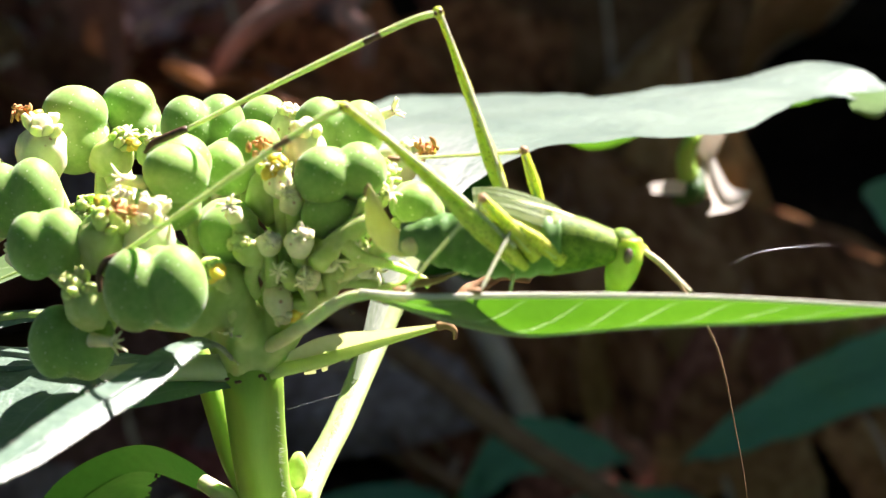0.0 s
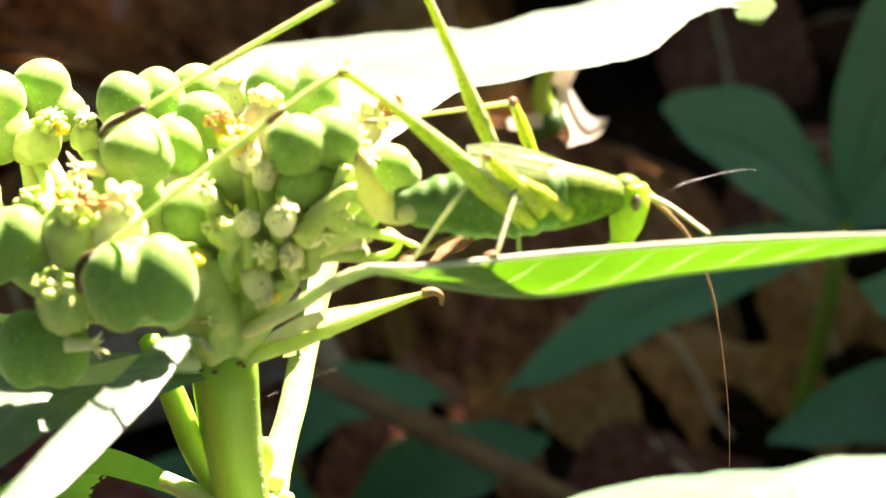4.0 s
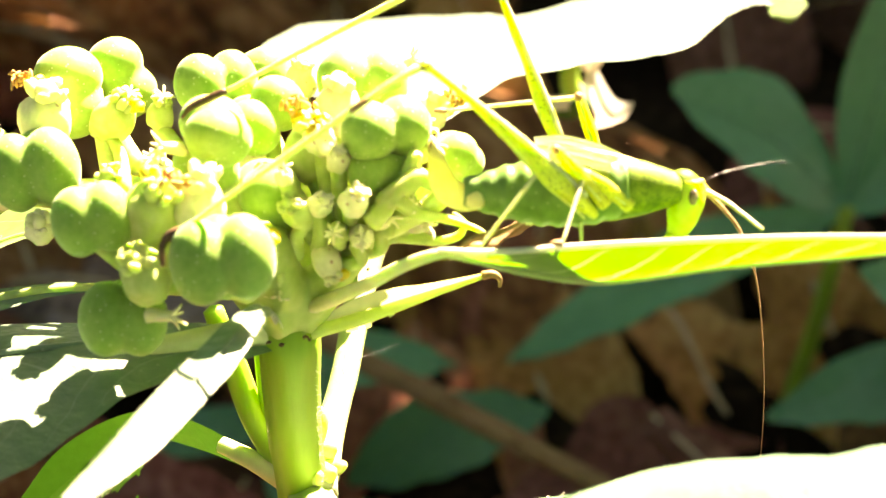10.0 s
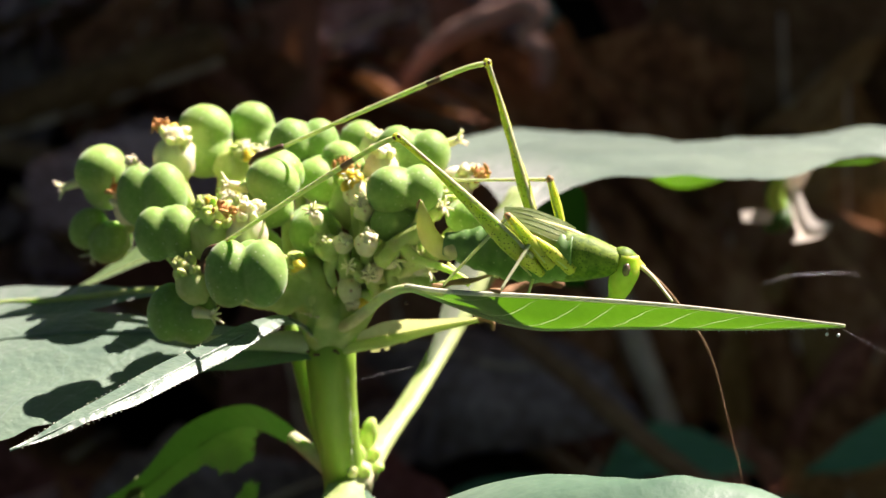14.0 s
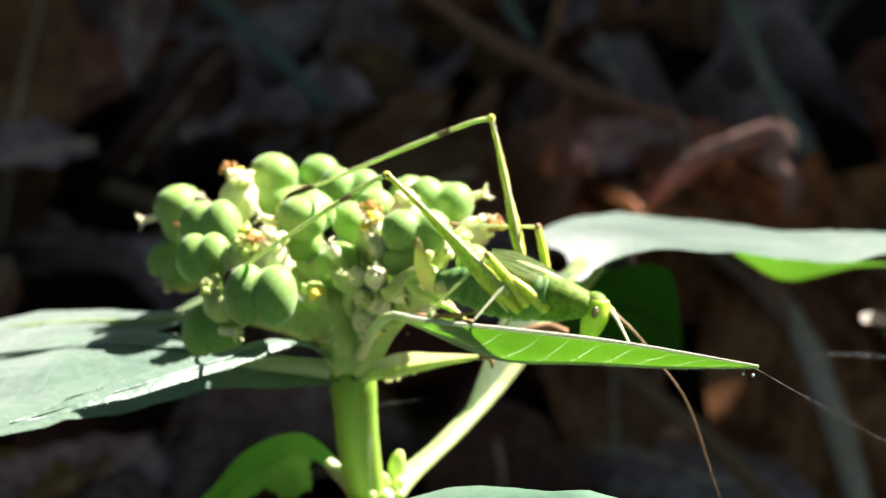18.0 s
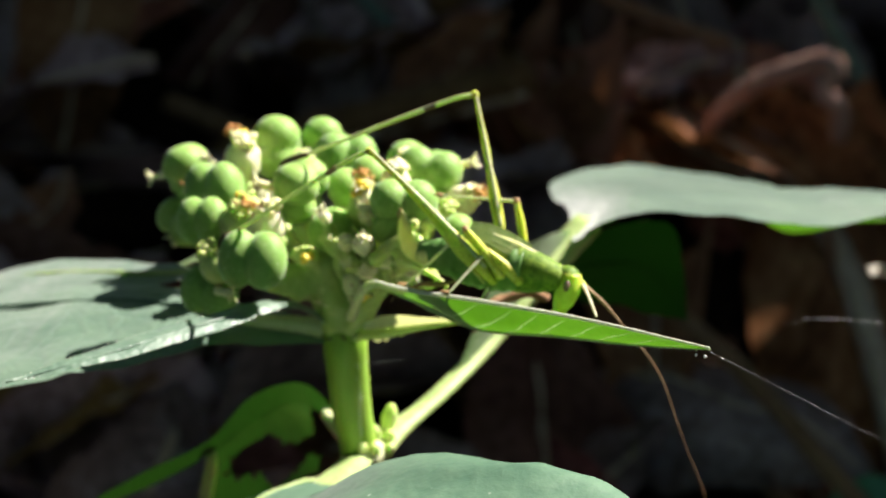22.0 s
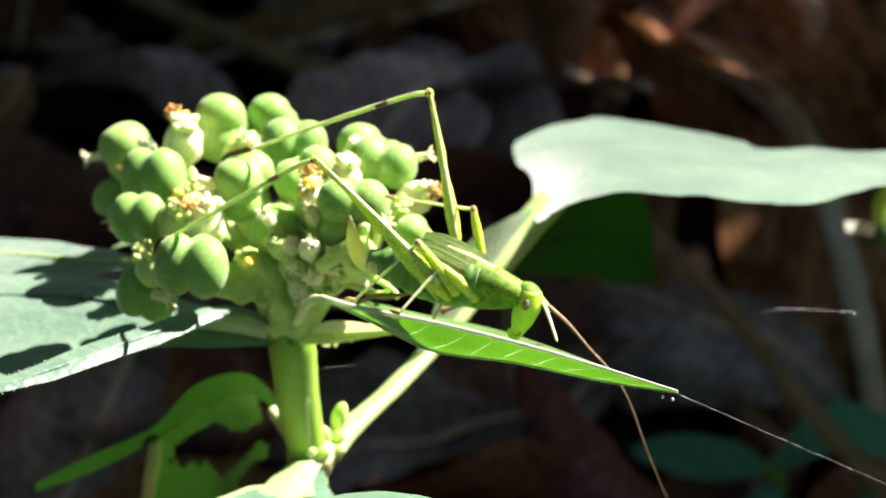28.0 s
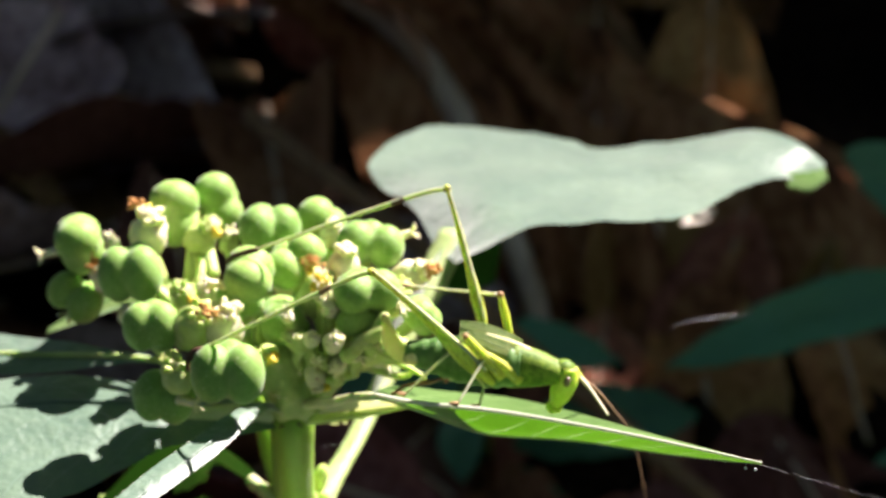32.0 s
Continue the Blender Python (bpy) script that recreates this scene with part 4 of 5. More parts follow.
for k, (a, b) in enumerate((((3.6, -2.6, 107.9), (5.2, -3.6, 109.7)), ((4.2, -2.4, 108.2), (6.4, -3.2, 110.9)), ((2.6, -2.8, 107.4), (4.0, -4.0, 109.3)))):
    a, b = Vector(a), Vector(b)
    part("stalk", tube([a, a.lerp(b, 0.35) + Vector((0.5, -0.2, -0.2)), a.lerp(b, 0.7) + Vector((-0.2, -0.2, 0.3)), b], (0.42, 0.34, 0.38, 0.5), 14, 9, wob=0.2), M_ARM, plant, "short knobbly pale flower stalk")

cyathium((-0.7, -2.6, 106.9), 0.8, (-0.1, -0.3, -1), (-0.3, -1.8, 108.4), False, None, 61)
cyathium((1.9, -3.0, 107.6), 1.0, (0.3, -0.4, -0.8), (1.5, -2.0, 109.4), True, None, 21)

for pts, r in (([(4, -4.6, 110.5), (5.2, -4.1, 111.5), (6.3, -4.4, 110.8), (7.8, -4.6, 110.4), (9.1, -4.8, 109.9), (9.8, -5, 109.5), (9.6, -5.1, 109.3)], (0.55, 0.5, 0.42, 0.3, 0.22, 0.18, 0.1)), ([(4.6, -4.2, 111.2), (5.8, -3.8, 112), (6.7, -3.7, 112.4), (7.8, -3.9, 111.7)], (0.55, 0.55, 0.5, 0.35)),
               ([(3.6, -2.4, 108.6), (5.6, -3.0, 109.6), (7.2, -3.8, 110.8), (8.2, -4.4, 112.0)], (0.7, 0.6, 0.55, 0.5)),
               ([(3.4, -2.2, 109.2), (5.0, -2.4, 110.6), (6.2, -2.8, 112.2), (6.6, -3.0, 113.4)], (0.6, 0.5, 0.5, 0.4))):
    part("stalk", tube(pts, r, 22, 10, wob=0.3), M_YOUNG, plant, "fleshy pale yellow-green flower stalk")

# buds in the axil of the second leaf's stalk
for at, s, ax in (((1.9, 4.6, 93.4), (0.62, 0.62, 1.25), (0.15, 0.1, 1)), ((1.4, 2.6, 92.9), (0.55, 0.5, 0.9), (-0.2, -0.3, 1)), ((2.3, 3.4, 92.4), (0.5, 0.5, 0.7), (0.5, -0.3, 0.8)), ((1.9, 1.0, 92.3), (0.55, 0.5, 0.8), (0.4, -0.5, 0.8)), ((2.7, 2.2, 92.0), (0.45, 0.4, 0.6), (0.7, -0.4, 0.6)), ((1.2, 0.4, 92.6), (0.45, 0.45, 0.7), (0.2, -0.6, 0.8))):
    part("bud", blob(at, s, ax, 0, 14, 10, 0.12), M_YOUNG, plant, "pale green pointed bud")

# nodding spent fruit behind the second leaf
nod = part("spent_fruit", blob((35.5, 75, 82.9), (2.0, 1.9, 1.7), (-0.6, -0.2, 0.5), 0, 24, 14, 0.15, lobes), M_EATEN, plant, "dried nodding fruit with pale flared sepals")
part("stalk", tube([(37.2, 56, 97.6), (37.3, 64, 94.2), (37.2, 72, 90.3), (37.1, 74.2, 88.1), (36.6, 74.4, 86.5)], (0.6, 1.0, 1.4, 1.3, 0.9), 24, 9), M_SEPAL, nod)
part("style", tube([(35.3, 75, 83.9), (34.9, 75, 85.7), (35.5, 74.8, 88.3)], (1.0, 0.9, 0.8), 12, 8), M_STEM, nod, "green bent style")
part("sepal", loft([[(37, 73.8, 87.1), (37.9, 73.4, 85.2), (39, 73.2, 83.6), (40.7, 73.2, 83.2)], [(36.6, 73, 86.7), (37.3, 72.2, 84.2), (38.3, 72, 82.5), (39.6, 72.6, 81.9)],
                    [(36.1, 73.8, 86), (36.7, 73.2, 83.7), (37.2, 73, 82.1), (36.8, 73.2, 80.9)]], 16, 6), M_SEPAL, nod, "pale flared dry sepal")
part("sepal", loft([[(34.9, 74, 83.9), (33.3, 73.8, 84.3), (31.5, 74, 83.9)], [(34.9, 74, 82.7), (33.3, 73.6, 82.9), (31.7, 74, 82.9)]], 10, 4), M_SEPAL, nod, "pale dry sepal")


# ---- the katydid ----
katydid = thing("katydid_nymph", (14, -9, 111.4), "slender green katydid nymph standing on a bract leaf", "insect")


def rings(points, sizes, n=26, sides=18, ridge=0.0, count=9, bm=None):
    """A body along a curve with its own height and width at each place; ridge: bulging segments."""
    bm = bm or bmesh.new()
    path = spline(points, n)
    hs, ws = profile([s[0] for s in sizes], n), profile([s[1] for s in sizes], n)
    loops = []
    for i, c in enumerate(path):
        d = (path[min(i + 1, n - 1)] - path[max(i - 1, 0)]).normalized()
        side = d.cross(Vector((0, 0, 1))).normalized()
        top = side.cross(d)
        f = 1 + ridge * math.sin(math.tau * count * i / (n - 1))
        loops.append([bm.verts.new(c + side * math.cos(math.tau * k / sides) * ws[i] * f + top * math.sin(math.tau * k / sides) * hs[i] * f) for k in range(sides)])
    for a, b in zip(loops, loops[1:]):
        for k in range(sides):
            bm.faces.new((a[k], a[(k + 1) % sides], b[(k + 1) % sides], b[k]))
    bm.faces.new(loops[0][::-1])
    bm.faces.new(loops[-1])
    return bm


abdomen = part("abdomen", rings([(8.3, -6.7, 112.8), (10, -6.8, 112.65), (12.2, -7.0, 112.55), (14.4, -7.4, 112.6), (16.4, -7.7, 112.7)],
                                [(0.7, 0.6), (1.35, 1.15), (1.8, 1.4), (1.85, 1.45), (1.4, 1.3)], 72, 20, 0.035, 9), M_BELLY, katydid, "dark green ringed abdomen")
thorax = part("pronotum", rings([(14.2, -7.3, 112.8), (15.6, -7.4, 112.6), (17.4, -7.6, 112.5), (19.1, -7.8, 112.4)],
                                [(1.7, 1.35), (1.7, 1.4), (1.35, 1.2), (0.75, 0.9)], 26, 20), M_BODY, katydid, "saddle-shaped green pronotum")
part("ridge", tube([(13.8, -7.2, 114.7), (15.6, -7.3, 114.25), (17.4, -7.5, 113.6), (18.9, -7.7, 113.1)], (0.2, 0.26, 0.16), 14, 6), M_OVI, thorax, "yellowish back ridge")
head = part("head", rings([(19.6, -7.8, 112.9), (19.5, -8.0, 112.0), (19.2, -8.2, 111.0), (18.9, -8.3, 110.0)], [(0.65, 0.75), (0.86, 0.95), (0.74, 0.85), (0.4, 0.55)], 20, 18), M_FACE, katydid,
            "bright green head with a slanting face")
part("crown", blob((19.4, -7.7, 112.7), (0.72, 0.8, 0.62), (0.3, 0, 1), 0, 16, 10), M_BODY, head)
part("brow", tube([(19.7, -7.8, 112.7), (20.2, -7.8, 112.4), (20.6, -7.85, 112.1)], (0.34, 0.26, 0.2), 8, 8), M_FACE, head, "pointed crown between the feelers")
for y in (-8.75, -6.95):
    part("eye", blob((19.55, y, 112.3), (0.34, 0.24, 0.42), (0.15, 0, 1), 0, 16, 12), M_EYE, head, "glossy grey-brown eye")
part("jaw", blob((18.75, -8.35, 109.9), (0.42, 0.5, 0.5), (0.2, 0, 1), 0, 12, 8, 0.1), M_FACE, head)
part("palp", tube([(18.8, -8.7, 110.1), (19.1, -8.9, 109.9), (19.3, -8.9, 110.3)], (0.13, 0.12, 0.1), 8, 6), M_FACE, head)
for y, top in ((-8.15, 0.0), (-6.75, 0.0)):
    pad = part("wing_pad", loft([[(12.0, y + 0.5, 115.2), (13.6, y + 0.6, 115.1), (15.4, y + 0.5, 114.5), (16.4, y + 0.4, 114.0)],
                                 [(12.0, y, 114.9), (13.6, y - 0.25, 114.4), (15.4, y - 0.3, 113.8), (16.5, y - 0.2, 113.3)],
                                 [(12.0, y, 114.7), (13.5, y - 0.3, 113.7), (15, y - 0.35, 113.0), (16.5, y - 0.2, 112.9)]], 20, 5), M_WING, katydid, "short ribbed wing pad")
    for k in range(5):
        w = 0.12 + 0.19 * k
        c = [[(12.0, y + 0.5, 115.2), (13.6, y + 0.6, 115.1), (15.4, y + 0.5, 114.5), (16.4, y + 0.4, 114.0)], [(12.0, y, 114.9), (13.6, y - 0.25, 114.4), (15.4, y - 0.3, 113.8), (16.5, y - 0.2, 113.3)],
             [(12.0, y, 114.7), (13.5, y - 0.3, 113.7), (15, y - 0.35, 113.0), (16.5, y - 0.2, 112.9)]]
        part("vein", tube([between(c, s, w) + Vector((0, -0.02, 0.01)) for s in (0.03, 0.35, 0.7, 0.95)], (0.012, 0.02, 0.012), 10, 5), M_BELLY, pad)
part("ovipositor", tube([(9.2, -6.9, 112.6), (8.2, -6.8, 112.5), (7.3, -6.6, 113.4), (6.85, -6.4, 115.5)], (0.7, 0.72, 0.74, 0.62, 0.42, 0.08), 26, 14, flat=0.4, up=(0, 1, 0)), M_OVI, katydid, "curved yellow-green egg-laying blade")
part("tip", tube([(6.62, -6.55, 115.0), (6.68, -6.5, 115.35), (6.85, -6.45, 115.6)], (0.05, 0.09, 0.05), 6, 6), M_KNEE, katydid, "reddish blade tip")
part("base", blob((8.9, -6.85, 112.6), (0.8, 0.7, 0.7), (1, 0, 0), 0, 14, 8, 0.1), M_OVI, katydid, "yellow-green tail end")


def long_leg(fat, hip, knee, foot, mark, hook):
    """A hind leg: a thigh that thickens towards the body, a spined shin and a dark gripping foot."""
    h, k, f = Vector(hip), Vector(knee), Vector(foot)
    bow = Vector((0, 0, 0.25))
    fem = part("hind_thigh", tube([h, h.lerp(k, 0.2), h.lerp(k, 0.45) + bow * 0.4, h.lerp(k, 0.75) + bow, k], (0.3 * fat, 0.72 * fat, 0.82 * fat, 0.66 * fat, 0.44 * fat, 0.28, 0.21, 0.17, 0.15), 40, 12, flat=1.15, up=(0, 1, 0)), M_LEG, katydid,
               "speckled yellow-green hind thigh")
    part("keel", tube([h.lerp(k, 0.08) + Vector((0.12, -0.45, 0.8)) * fat, h.lerp(k, 0.4) + Vector((0.12, -0.25, 0.8)) * fat, k + Vector((0.05, -0.05, 0.2))], (0.16, 0.17, 0.08), 20, 6), M_TIBIA, fem, "pale upper edge of the thigh")
    part("keel", tube([h.lerp(k, 0.06) + Vector((-0.2, -0.5, -0.62)) * fat, h.lerp(k, 0.3) + Vector((-0.2, -0.5, -0.42)) * fat, h.lerp(k, 0.6) + Vector((0, -0.2, 0))], (0.06, 0.07, 0.03), 16, 5), M_OVI, fem)
    part("knee", blob(k, (0.27, 0.26, 0.34), k - h, 0, 12, 8, 0.15), M_LEG, fem, "swollen yellow-green knee")
    part("knee_spot", blob(k + Vector((0.1, -0.22, 0.14)), (0.13, 0.11, 0.13), k - h, 0, 8, 6, 0.2), M_DARK, fem)
    part("knee_spot", blob(k + Vector((-0.16, -0.2, 0.02)), (0.1, 0.1, 0.14), k - h, 0, 8, 6, 0.2), M_DARK, fem)
    sag = Vector((0, 0, 0.45))
    shin = part("hind_shin", tube([k, k.lerp(f, 0.12) + sag * 0.6, k.lerp(f, 0.5) + sag * 0.5, f], (0.17, 0.175, 0.15, 0.12), 30, 9), M_TIBIA, katydid, "long pale green hind shin with dark marks")
    m0, m1 = k.lerp(f, mark - 0.035) + sag * 0.62, k.lerp(f, mark + 0.03) + sag * 0.6
    part("band", tube([m0, m1], (0.18, 0.18), 5, 9), M_KNEE if fat > 0.6 else M_DARK, shin, "brown band")
    part("foot", tube([f, *[f + Vector(q) for q in hook]], (0.17, 0.2, 0.17, 0.1), 14, 8, wob=0.6), M_DARK, katydid, "dark brown gripping foot")


long_leg(0.74, (14.5, -8.9, 111.9), (5.9, -10.1, 120.9), (-5.6, -7.6, 112.6), 0.27, [(-0.7, 0.1, -0.25), (-1.1, 0.1, -1.0), (-1.1, 0.0, -1.9)])
long_leg(0.53, (13.9, -5.0, 113.4), (10.6, -1.3, 122.8), (-2.6, -0.3, 116.6), 0.26, [(-1.2, 0.1, -0.5), (-1.9, 0.1, -0.8), (-2.3, 0.1, -1.3)])


def short_leg(hip, knee, foot, r=0.42, toe=(-0.6, -0.1, 0.1)):
    """A fore or middle leg."""
    h, k, f = Vector(hip), Vector(knee), Vector(foot)
    fem = part("thigh", tube([h, h.lerp(k, 0.5) + Vector((0, 0, 0.08)), k], (r * 0.9, r, r * 0.62), 16, 10, flat=1.15), M_LEG, katydid, "grooved yellow-green thigh")
    part("groove", tube([h.lerp(k, 0.1) + Vector((-0.1, -r * 0.9, 0.1)), h.lerp(k, 0.92) + Vector((-0.05, -r * 0.55, 0.1))], (0.07, 0.07), 8, 5), M_VEIN, fem)
    part("knee", blob(k, (0.25, 0.24, 0.28), k - h, 0, 10, 8, 0.1), M_KNEE, fem, "brown knee")
    part("shin", tube([k, k.lerp(f, 0.5), f], (0.14, 0.105, 0.09), 14, 8), M_TIBIA, katydid, "thin pale shin")
    part("foot", tube([f, f + Vector(toe) * 0.5, f + Vector(toe)], (0.15, 0.14, 0.08), 8, 6, wob=0.4), M_KNEE, katydid)


short_leg((16.3, -8.7, 112.1), (13.9, -8.9, 114.2), (12.1, -11.8, 112.0), 0.36)
short_leg((15.0, -8.9, 112.4), (12.4, -9.1, 115.7), (8.5, -10.2, 111.5), 0.34)
short_leg((15.5, -5.2, 113.6), (14.7, -4.5, 116.4), (8.4, -1.9, 115.2), 0.3)
short_leg((16.2, -6.4, 112.0), (14.6, -5.0, 113.2), (13.6, -9.8, 110.6), 0.3)

feeler = part("feeler", tube([(20.5, -7.7, 112.1), (21.8, -7.0, 110.6), (23.1, -6.3, 108.7), (25.1, -3.6, 104.4), (26.7, -1.2, 98.1), (27.9, 1.4, 92.8), (28.6, 3.2, 88)],
                             (0.14, 0.085, 0.06, 0.04, 0.028, 0.022, 0.018), 60, 6), M_ANT, katydid, "long hair-thin brown feeler")
part("feeler", tube([(20.5, -8.0, 112.2), (21.2, -9.4, 112.1), (22.3, -11.4, 111.5)], (0.16, 0.11, 0.085), 24, 7), M_PALEANT, katydid, "short pale feeler stump")

# dry twig-like flower remnant below the insect
tagged(part("dry_stalk", tube([(11.2, 0.0, 106.2), (12.6, 1.2, 106.6), (14.2, 1.8, 106.9), (15.4, 2.0, 106.5)], (0.3, 0.35, 0.3, 0.35), 20, 8, wob=0.6), M_TWIG, plant), "dry brown curled flower stalk")


# ---- litter and seedlings on the ground ----
def dead_leaf(at, length, width, turn, tilt, roll, material, bend=0.25, seed=0, curl=0.5, name="fallen_leaf", label=""):
    """A dry curled leaf, pointed at its tip, with rolled edges, a midrib and side veins."""
    rot = Euler((radians(roll), radians(tilt), radians(turn))).to_matrix()
    c = Vector(at)

    def row(w, lift=0.0):
        pts = []
        for s in (0, 0.1, 0.26, 0.45, 0.64, 0.82, 1.0):
            wide = width * w * math.sin(math.pi * min(s ** 0.85 * 1.0, 1)) ** 0.8 * (1 + 0.4 * noise.noise(Vector((s * 5 + seed * 2.3, 3.0 * (w > 0), seed))))
            a = wide / max(width, 1) * 2
            z = -bend * length * (s - 0.45) ** 2 + curl * width * 0.5 * a * a + (4 + 0.05 * width) * noise.noise(Vector((s * 3.4 + seed, w * 3, 1))) + lift
            pts.append(c + rot @ Vector(((s - 0.5) * length, wide * (1 - 0.25 * abs(curl) * abs(a)), z)))
        return pts
    label = label or {M_DEADGREY: "grey dry fallen leaf, curled", M_TAN: "tan dry fallen leaf, curled", M_MAROON: "maroon dry fallen leaf, curled"}.get(material, "brown dry fallen leaf, curled")
    blade = part(name, loft([row(-0.5), row(-0.33), row(-0.16), row(0), row(0.16), row(0.33), row(0.5)], 26, 2, 2.2, seed=seed), material)
    tagged(blade, label, "leaf", "leaf litter")
    part("midrib", tube(row(0), (0.9, 0.65, 0.3), 18, 6), M_STRAW, blade)
    return blade


rng = random.Random(7)
for k in range(250):
    x, y = rng.uniform(-290, 300), rng.uniform(70, 560)
    if x * x + y * y < 40 ** 2 or (8 < x < 130 and 110 < y < 310):
        continue
    pick = (M_DEADGREY, M_DEADGREY, M_DEAD, M_MAROON) if x < 10 else (M_DEAD, M_TAN, M_MAROON, M_DEAD)
    dead_leaf((x, y, bank(y) + rng.uniform(4, 16)), rng.uniform(48, 105), rng.uniform(24, 48), rng.uniform(0, 360), rng.uniform(-34, 34), rng.uniform(-40, 40),
              rng.choice(pick), rng.uniform(0.0, 0.9), k * 1.3, rng.choice((-0.7, 0.3, 0.7, 1.0)))
for k in range(30):
    x, y = rng.uniform(-120, 160), rng.uniform(-60, 90)
    if abs(x) < 14 and abs(y) < 14:
        continue
    dead_leaf((x, y, bank(y) + rng.uniform(2, 10)), rng.uniform(50, 95), rng.uniform(26, 44), rng.uniform(0, 360), rng.uniform(-20, 20), rng.uniform(-26, 26),
              rng.choice((M_DEAD, M_DEADGREY, M_MAROON)), rng.uniform(0.0, 0.5), k * 2.1, rng.choice((-0.5, 0.4, 0.8)))


def twig(name, pts, radii, material, label):
    tagged(part(name, tube(pts, radii, 30, 8, wob=0.25), material), label, "twig", "twigs on the litter")


twig("twig", [(-26, 212, 24), (5, 175, 21), (24, 150, 17), (62, 108, 9)], (1.7, 1.6, 1.7, 1.3), M_TWIG, "pinkish brown fallen twig lying on dead leaves")
twig("dry_stalk", [(-161, 337, 65.4), (-149.9, 337, 57.4), (-130, 337, 41.4), (-108, 337, 22.7)], (1.7, 1.8, 2.0, 2.0), M_BLUESTEM, "grey-green thin stalk leaning on the litter")
twig("dry_stalk", [(-22.3, 316, 81.3), (-15.4, 316, 66.5), (-4.9, 316, 45.4), (2, 316, 34.2), (9, 316, 21.6)], (2.0, 2.1, 2.2, 2.4, 2.2), M_BLUESTEM, "grey-green thin stalk leaning on the litter")
twig("dry_stalk", [(-75.3, 330, 71), (-69.7, 330, 59.3), (-64.1, 330, 51.5)], (1.5, 1.6, 1.5), M_BLUESTEM, "grey-green thin stalk leaning on the litter")
twig("dry_stalk", [(-53.6, 318, 71.7), (-55.3, 318, 58.6), (-58.5, 318, 49.8)], (1.3, 1.5, 1.3), M_TWIG, "thin brown stalk leaning on the litter")
twig("red_twig", [(-28.5, 293, 22.5), (-24.1, 291, 30), (-16.5, 288, 37.8), (-7.5, 286, 42.8), (-0.5, 284, 46), (1.7, 284, 43.4), (-1.7, 284, 39.5), (2.6, 284, 36.1), (2.6, 286, 28.1)], (1.6, 2.0, 2.1, 2.2, 2.4, 2.4, 1.9, 2.2, 1.6), M_REDTWIG, "reddish dry twig bent like a hook")
twig("twig", [(-88.6, 326, 61.7), (-74.5, 325, 53.2), (-59.1, 324, 46.4), (-46.5, 322, 41.6), (-27.5, 320, 37.5)], (1.8, 2.0, 2.2, 2.0, 1.6), M_TWIG, "brown fallen twig lying on dead leaves")
twig("twig", [(-30.1, 222, 0.8), (-20.5, 214, -1.1), (-1.8, 198, -4.7), (18.4, 180, -8.8)], (1.3, 1.5, 1.7, 1.6), M_TWIG, "pinkish brown straight twig lying on dead leaves")
twig("twig", [(170, 420, 16), (110, 400, 14), (60, 410, 10)], (2.6, 2.4, 2.0), M_TWIG, "brown fallen twig lying on dead leaves")
twig("twig", [(-160, 300, 16), (-90, 270, 12), (-30, 260, 10)], (2.6, 3.0, 2.2), M_TWIG, "brown fallen twig lying on dead leaves")


def seedling(foot, top, leaves, label):
    """A low green seedling: a stem and broad leaves, each given by base, middle, tip, width and the way its breadth lies."""
    t = thing("seedling", foot, label, "plant", "seedlings")
    part("stem", tube([foot, Vector(foot).lerp(Vector(top), 0.5) + Vector((0.8, 0, 0)), top], (1.6, 1.4, 1.3), 14, 8), M_STEM, t)
    for k, (base, mid, tip, width, lie) in enumerate(leaves):
        path = spline([base, mid, tip], 9)
        side = Vector(lie).normalized()

        def line(w):
            return [p + side * width * w * math.sin(math.pi * min(i / 8 * 0.97 + 0.02, 1)) ** 0.75 + Vector((0, 0, abs(w) * width * 0.12)) for i, p in enumerate(path)]
        leaf([line(-0.5), line(0), line(0.5)], M_SEED, t, rib=line(0), rib_r=0.3, rib_mat=M_SEED, n=24, m=5, ripple=1.0, seed=k * 1.7)


seedling((25, 168, -30.5), (16.5, 165, -1.5),
         [((15.7, 165, -2.9), (24.6, 164, 7.5), (42, 165, 5.1), 8.5, (-0.1, 0.7, 0.7)), ((25, 166, -14.5), (39, 162, -5.5), (55, 160, -1.9), 12.5, (-0.3, 0.5, 0.8)),
          ((15.6, 165, -2.5), (4.5, 168, -4), (-8, 170, -6.1), 7.5, (0.1, 0.7, 0.7)), ((19, 165, -18.5), (4, 160, -23.1), (-11, 158, -26.5), 8, (0.1, 0.6, 0.8)),
          ((16.3, 165, -4.5), (15.6, 158, -7.5), (16.4, 154, -13.5), 8, (1, 0.2, 0.1)), ((21, 166, -18.5), (13, 158, -21.5), (19, 152, -24.5), 7, (0.2, 0.6, 0.7)),
          ((23, 166, -20.5), (30, 156, -17.5), (37, 150, -18.5), 8, (-0.2, 0.6, 0.7))],
         "low green seedling with broad glossy leaves in the shade")
seedling((96, 172, -18), (101.6, 165, 24.6),
         [((101.4, 165, 24.5), (107, 167, 46), (118, 170, 72.3), 14, (0.95, 0.1, -0.3)), ((101.6, 165, 25), (88, 163, 38.5), (73, 163, 46.5), 15.5, (0.2, 0.5, 0.85)),
          ((100.6, 165, 23), (73.5, 162, 18.5), (49.4, 164, 4.6), 11.5, (0.2, 0.5, 0.85)), ((101.8, 165, 24), (115, 171, 27), (126, 177, 26), 10, (0.2, 0.5, 0.8))],
         "tall green seedling with long pointed leaves in the shade")
